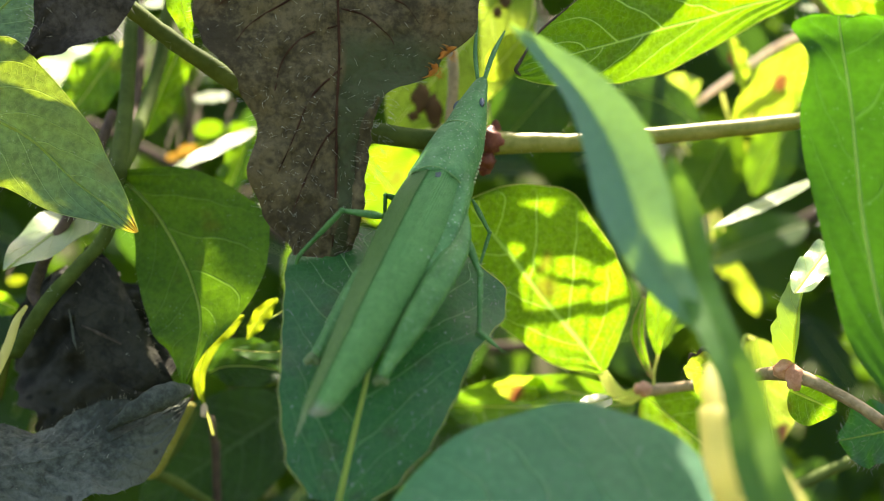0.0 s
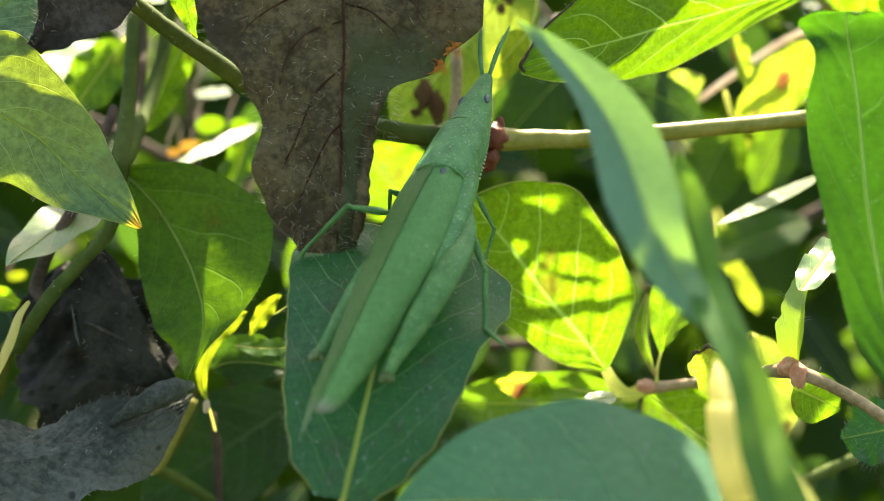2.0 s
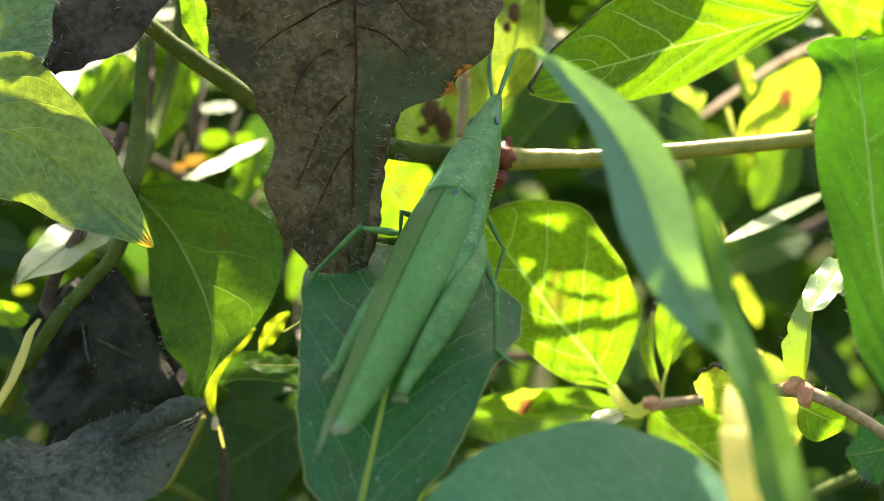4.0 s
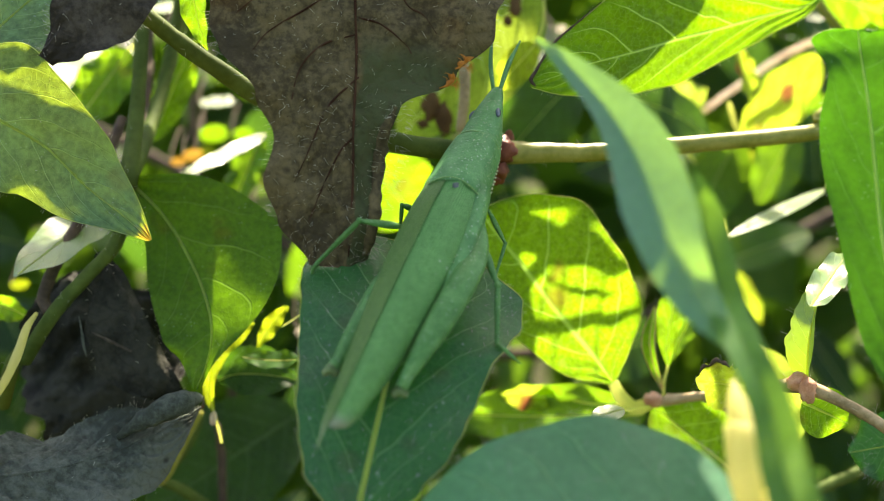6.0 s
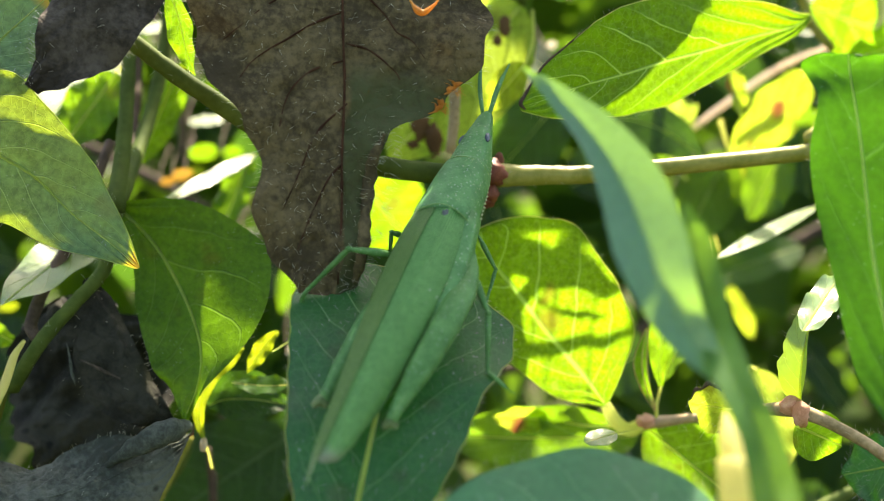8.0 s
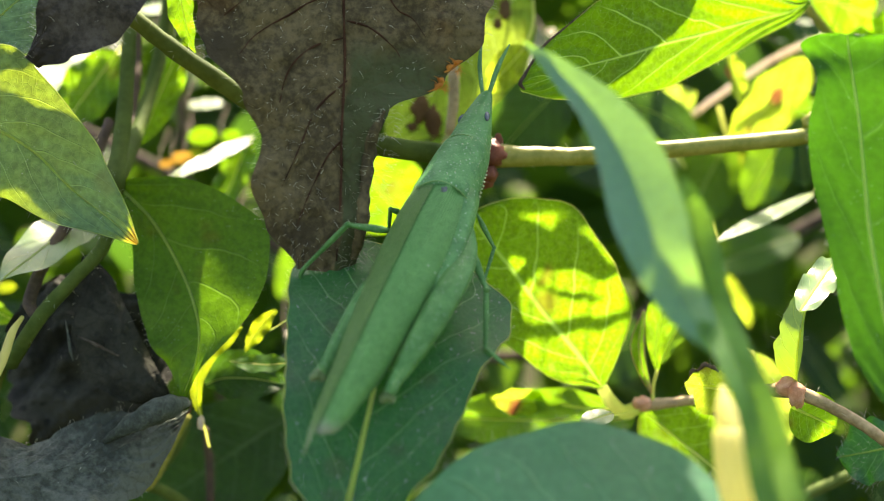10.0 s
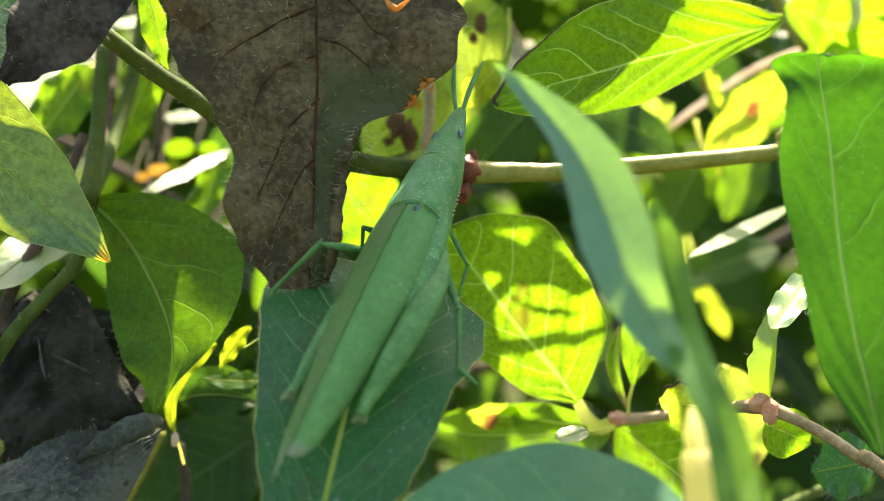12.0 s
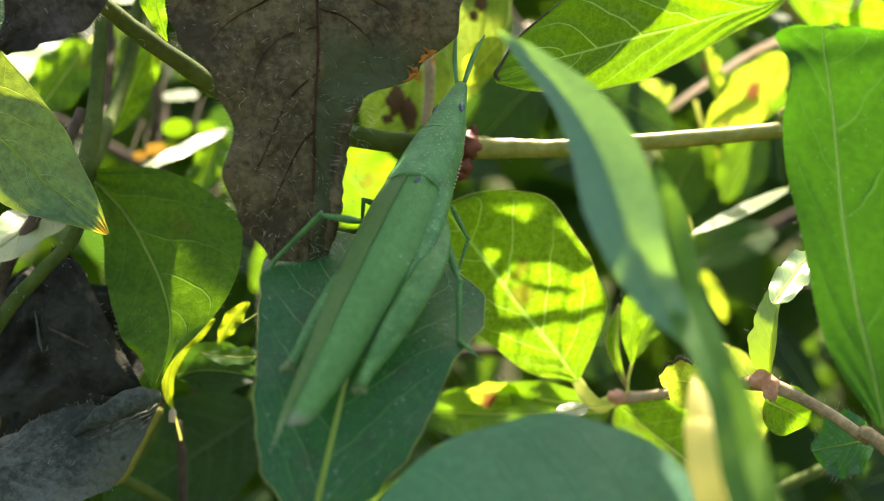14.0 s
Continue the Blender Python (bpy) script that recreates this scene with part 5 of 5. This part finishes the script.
leaf_part(gap, blade([((-27.1, 131.0, -14.2), 0.3, 0.3), ((-25.1, 131.0, -13.5), 2.8, 2.2), ((-21.6, 131.0, -13.5), 3.0, 2.6), ((-17.8, 132.0, -14.3), 0.4, 0.4)], (0.2, -0.8, 0.3), fold=0.3, wave=0.5, seed=33), LEAF_SHADE_DARK, "", 0.12, VEIN_YOUNG)
leaf_part(gap, blade([((-22.1, 128.0, -10.1), 0.1, 0.1), ((-21.1, 128.0, -8.5), 0.9, 0.9), ((-20.0, 128.0, -6.9), 0.95, 0.95), ((-18.7, 128.0, -5.4), 0.2, 0.2)], (-0.3, -0.9, -0.1), fold=0.25, wave=0.2, seed=35), LEAF_SUN_GOLD, "", 0.1, VEIN_YOUNG)
leaf_part(gap, Leaf((-15.1, 122.0, -5.1), (-19.1, 126.0, -7.6), 3.0, (0.14, -0.54, 0.83), where=0.5, fold=0.0, seed=44), LEAF_GLOSSY, "small leaf with a white glare", 0.08, VEIN_YOUNG)
leaf_part(gap, blade([((-24.0, 129.0, -11.3), 0.1, 0.1), ((-21.8, 128.5, -11.5), 1.0, 1.1), ((-19.2, 127.5, -11.5), 1.3, 1.2), ((-16.8, 126.5, -11.2), 0.3, 0.3)], (0.1, -0.75, 0.6), fold=0.15, wave=0.2, seed=45), LEAF_MID, "pale green small leaf", 0.08, VEIN_YOUNG)
stem_part(gap, [(-30.6, 149.5, -22.1), (-30.2, 150, -26.7), (-29.9, 150, -34.2), (-28, 150, -120), (-28, 150, -450)], [0.4, 0.5, 0.6, 0.8, 1.2], BARK, steps=30)
stem_part(gap, [(-29.9, 150, -34.2), (-35.3, 146, -29.6), (-40.4, 142, -26.7)], [0.6, 0.7, 0.6], STEM, "side_stem")
stem_part(gap, [(-37.1, 145, -28.9), (-34.1, 147, -24.7), (-32.7, 149, -21.2)], [0.6, 0.6, 0.5], STEM, "side_stem")
leaf_part(gap, Leaf((-21.1, 160, -22.1), (-40.1, 150, -34.2), 16.0, (0.1, -0.9, 0.25), where=0.5, fold=0.1, wave=0.5, seed=34), LEAF_SHADE_DARK, "dark green shaded leaf", 0)
stem_part(gap, [(-39.6, 136.0, -24.7), (-36.7, 135.0, -25.8), (-34.4, 134.5, -26.3), (-32.3, 135.0, -22.6), (-30.2, 136.0, -18.3)], [0.6, 0.75, 0.8, 0.7, 0.6], STEM_LIT_YELLOW, "side_stem")

# ---- leaves further back, most of them coloured dark for deep shade ----
shade_vine = thing("shaded_vine", (10, 230, -20), "vine deep in the bush, most leaves coloured dark for shade", "vine")
stem_part(shade_vine, [(-150, 225, 60), (-60, 235, 20), (10, 230, -20), (80, 225, 10), (160, 230, 50), (220, 240, -60), (230, 250, -440)], [1.2, 1.2, 1.3, 1.3, 1.2, 1.4, 1.8], BARK, steps=40)
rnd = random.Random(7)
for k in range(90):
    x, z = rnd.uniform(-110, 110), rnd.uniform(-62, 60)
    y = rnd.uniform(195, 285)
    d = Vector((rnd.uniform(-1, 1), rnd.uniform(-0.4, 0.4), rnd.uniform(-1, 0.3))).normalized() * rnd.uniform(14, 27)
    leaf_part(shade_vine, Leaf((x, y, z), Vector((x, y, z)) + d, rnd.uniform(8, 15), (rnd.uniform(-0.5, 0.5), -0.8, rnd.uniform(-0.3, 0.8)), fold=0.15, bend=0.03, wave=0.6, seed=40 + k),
              rnd.choice((LEAF_SHADE_DARK, LEAF_SHADE_DARK, LEAF_SHADE_DARK, LEAF_MID)), "", 0.25, VEIN, 12, 8)

# ---- small dry and sunlit bits caught among the leaves ----
litter = thing("withered_shoot", (-45.8, 200.0, 16.2), "withered shoot with small orange and pale dry leaves", "plant")
stem_part(litter, [(-57.8, 215.0, 62.2), (-45.9, 200.0, 31.2), (-44.3, 200.0, 16.2), (-42.7, 210.0, -3.9), (-44, 240, -60), (-44, 240, -470)], [0.4, 0.5, 0.6, 0.7, 0.9, 1.4], BARK, steps=30)
for place, tone, size in (((-40.1, 182.0, 24.4), 1, 5.6), ((-40.5, 184.0, 19.6), 2, 4.6), ((-41.3, 176.0, 15.5), 0, 3.0), ((-39.7, 178.0, 16.2), 3, 2.8), ((-43.2, 176.0, 14.5), 0, 2.2), ((-29.5, 176.0, 11.4), 3, 2.6), ((-32.6, 182.0, 6.3), 4, 2.4), ((-31.1, 184.0, 7.1), 1, 2.0),
                          ((-31.9, 182.0, 3.9), 4, 2.0), ((-43.7, 185.0, 30.8), 2, 2.6), ((-46.5, 190.0, 30.6), 1, 2.0), ((-36.1, 190.0, 20.3), 2, 3.4), ((19.7, 190.0, 36.2), 1, 2.0), ((18.3, 190.0, 38.6), 4, 1.8), ((58.9, 185.0, 39.7), 1, 3.0), ((56.6, 188.0, 37.0), 1, 2.2), ((30.3, 180.0, 22.8), 1, 1.6),
                          ((-24.5, 185.0, -12.4), 4, 2.4), ((-65.7, 170.0, -4.7), 3, 2.4)):
    foot = Vector(place)
    leaf_part(litter, Leaf(foot, foot + Vector((size, 1.5, 0.15 * size)), size * 0.62, (0.14, -0.54, 0.83) if tone == 1 else (0.0, -0.95, -0.2), where=0.5, round_tip=0.5, fold=0.05, wave=0.15, seed=size), (DRY_ORANGE, LEAF_GLOSSY, LEAF_YOUNG, LEAF_SUN_GOLD, DRY_LIT_PALE)[tone], "", 0.08, BARK, 10, 6,
              petiole=[foot + Vector((-1.5, 14, 7)), foot + Vector((-1, 6, 3)), foot])

# ---- bush behind: foliage too dense to count ----
def foliage(name, count, box, size, label, seed, near_side=290.0, floor_z=-440.0):
    rs = np.random.RandomState(seed)
    lo, hi = np.array(box[0], float), np.array(box[1], float)
    verts, faces = [], []
    for k in range(count):
        q = rs.randn(3)
        q *= rs.uniform(0.35, 1.0) ** 0.5 / np.linalg.norm(q)
        q *= 1 + 0.16 * math.sin(5 * q[0] + 1.3) * math.cos(4 * q[2])
        c = (lo + hi) / 2 + (hi - lo) / 2 * q
        if c[1] < near_side:
            c[1] = near_side + rs.uniform(0, 120)
        if c[2] > 0.9 * (c[1] - 150):
            c[2] = lo[2] + (0.9 * (c[1] - 150) - lo[2]) * rs.rand()
        c[2] = max(c[2], floor_z + 0.2 * c[1])
        a = rs.randn(3)
        a /= np.linalg.norm(a)
        b = np.cross(a, rs.randn(3))
        b /= np.linalg.norm(b)
        n = np.cross(a, b)
        s = size * rs.uniform(0.6, 1.4)
        i = len(verts)
        for u, v, h in ((0, 0, 0), (0.3, 0.3, 0.05), (0.7, 0.26, 0.03), (1, 0, -0.1), (0.7, -0.26, 0.03), (0.3, -0.3, 0.05), (0.5, 0, 0)):
            p = c + (a * u + b * v + n * h) * s
            verts.append(at(p))
        faces += [(i, i + 1, i + 6), (i + 1, i + 2, i + 6), (i + 2, i + 3, i + 6), (i + 3, i + 4, i + 6), (i + 4, i + 5, i + 6), (i + 5, i, i + 6)]
    me = bpy.data.meshes.new(name)
    me.from_pydata([tuple(v) for v in verts], [], faces)
    me.materials.append(FOLIAGE)
    return tagged(new(name, me), label, "foliage", kind="stuff")


foliage("bush_foliage", 13000, ((-620, 120, -620), (620, 900, 420)), 34, "dense dark foliage of the bush behind", 3)

# ---- unseen vine added above the line of sight to shade the place ----
blockers = thing("unseen_shade_vine", (0, 150, 75), "unseen leaves added overhead to shade the leaves below", "vine")
SHADES = [  # middle of the leaf, width
    ((24, 138, 87), 25),
    ((3, 162, 50), 14),
    ((-15, 206, 67), 25),
    ((-6, 130, 60), 19),
    ((24, 102, 32), 7),
    ((9, 126, 53), 7),
    ((18, 162, 86), 10),
    ((57, 158, 61), 7),
    ((27, 206, 98), 14),
    ((-21, 178, 88), 7),
    ((3, 130, 42), 14),
    ((51, 138, 42), 10),
    ((-21, 182, 52), 7),
    ((66, 218, 70), 25),
    ((-3, 198, 96), 14),
    ((-3, 114, 35), 7),
    ((27, 194, 92), 7),
]
rnd = random.Random(21)
arm = [(-140, 150, 60), (-70, 158, 72), (0, 160, 80), (70, 160, 74), (150, 155, 60), (230, 190, -40), (250, 200, -440)]
stem_part(blockers, arm, [1.2, 1.2, 1.3, 1.3, 1.3, 1.5, 1.9], BARK, steps=50)
arm_run = [Vector(p) for p in spline(arm[:5], 60)]
for c, size in SHADES:
    c = Vector(c)
    n = (SUN + Vector((rnd.uniform(-1, 1), rnd.uniform(-1, 1), rnd.uniform(-1, 1))) * 0.05).normalized()
    a = Vector((rnd.uniform(-1, 1), rnd.uniform(-0.5, 0.5), rnd.uniform(-1, 1)))
    a = (a - n * a.dot(n)).normalized() * size
    near_arm = min(arm_run, key=lambda q: (q - c).length)
    if (near_arm - (c - a / 2)).length > (near_arm - (c + a / 2)).length:
        a = -a
    lf = Leaf(c - a / 2, c + a / 2, size, n, where=0.5, round_base=0.45, round_tip=0.5, fold=0.05, bend=0.03, wave=0.3, seed=rnd.random() * 9)
    leaf_part(blockers, lf, LEAF_SHADE_DARK, "", 0.1, VEIN, 16, 10, petiole=[near_arm, (near_arm + c - a / 2) / 2 + Vector((0, 3, -2)), c - a / 2])

# more leaves added to shape the shadows on the leaves below: base and tip of the shadow, width, way up to the leaf
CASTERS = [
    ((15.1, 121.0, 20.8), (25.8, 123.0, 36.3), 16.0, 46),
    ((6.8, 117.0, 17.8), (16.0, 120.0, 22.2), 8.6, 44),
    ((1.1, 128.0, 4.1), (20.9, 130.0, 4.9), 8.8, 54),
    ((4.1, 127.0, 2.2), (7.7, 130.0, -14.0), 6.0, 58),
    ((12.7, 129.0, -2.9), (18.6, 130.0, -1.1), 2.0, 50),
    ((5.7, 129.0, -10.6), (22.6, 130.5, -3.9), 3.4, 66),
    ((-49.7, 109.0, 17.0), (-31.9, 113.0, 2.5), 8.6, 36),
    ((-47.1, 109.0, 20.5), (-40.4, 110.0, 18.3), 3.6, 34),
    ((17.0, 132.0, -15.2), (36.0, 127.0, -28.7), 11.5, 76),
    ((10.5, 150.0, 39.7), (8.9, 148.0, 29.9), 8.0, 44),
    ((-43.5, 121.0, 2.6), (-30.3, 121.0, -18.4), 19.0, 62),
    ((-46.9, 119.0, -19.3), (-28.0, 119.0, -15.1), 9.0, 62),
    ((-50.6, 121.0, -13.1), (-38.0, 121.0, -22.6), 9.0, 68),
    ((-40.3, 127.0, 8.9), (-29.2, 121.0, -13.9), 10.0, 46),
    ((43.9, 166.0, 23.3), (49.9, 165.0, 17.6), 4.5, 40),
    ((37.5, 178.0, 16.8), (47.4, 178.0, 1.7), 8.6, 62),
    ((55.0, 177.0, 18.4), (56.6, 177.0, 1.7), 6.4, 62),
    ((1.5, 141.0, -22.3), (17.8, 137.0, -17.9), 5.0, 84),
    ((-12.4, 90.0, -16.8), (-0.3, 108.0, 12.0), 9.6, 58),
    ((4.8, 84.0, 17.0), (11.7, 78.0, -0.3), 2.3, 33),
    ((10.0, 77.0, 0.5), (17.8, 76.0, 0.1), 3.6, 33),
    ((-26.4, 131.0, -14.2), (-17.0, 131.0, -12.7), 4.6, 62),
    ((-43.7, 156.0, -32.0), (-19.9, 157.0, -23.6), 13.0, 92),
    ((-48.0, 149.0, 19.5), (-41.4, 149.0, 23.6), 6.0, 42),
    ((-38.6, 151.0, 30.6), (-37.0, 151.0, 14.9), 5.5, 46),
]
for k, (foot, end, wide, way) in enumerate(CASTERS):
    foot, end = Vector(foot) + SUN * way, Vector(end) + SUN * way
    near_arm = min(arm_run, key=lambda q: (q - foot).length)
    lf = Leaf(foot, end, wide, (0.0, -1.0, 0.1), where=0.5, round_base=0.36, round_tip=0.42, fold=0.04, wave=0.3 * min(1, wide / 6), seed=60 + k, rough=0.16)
    leaf_part(blockers, lf, LEAF_SHADE_DARK, "", 0.1, VEIN, 24, 12, petiole=[near_arm, (near_arm + foot) / 2 + Vector((0, 3, 2)), foot])
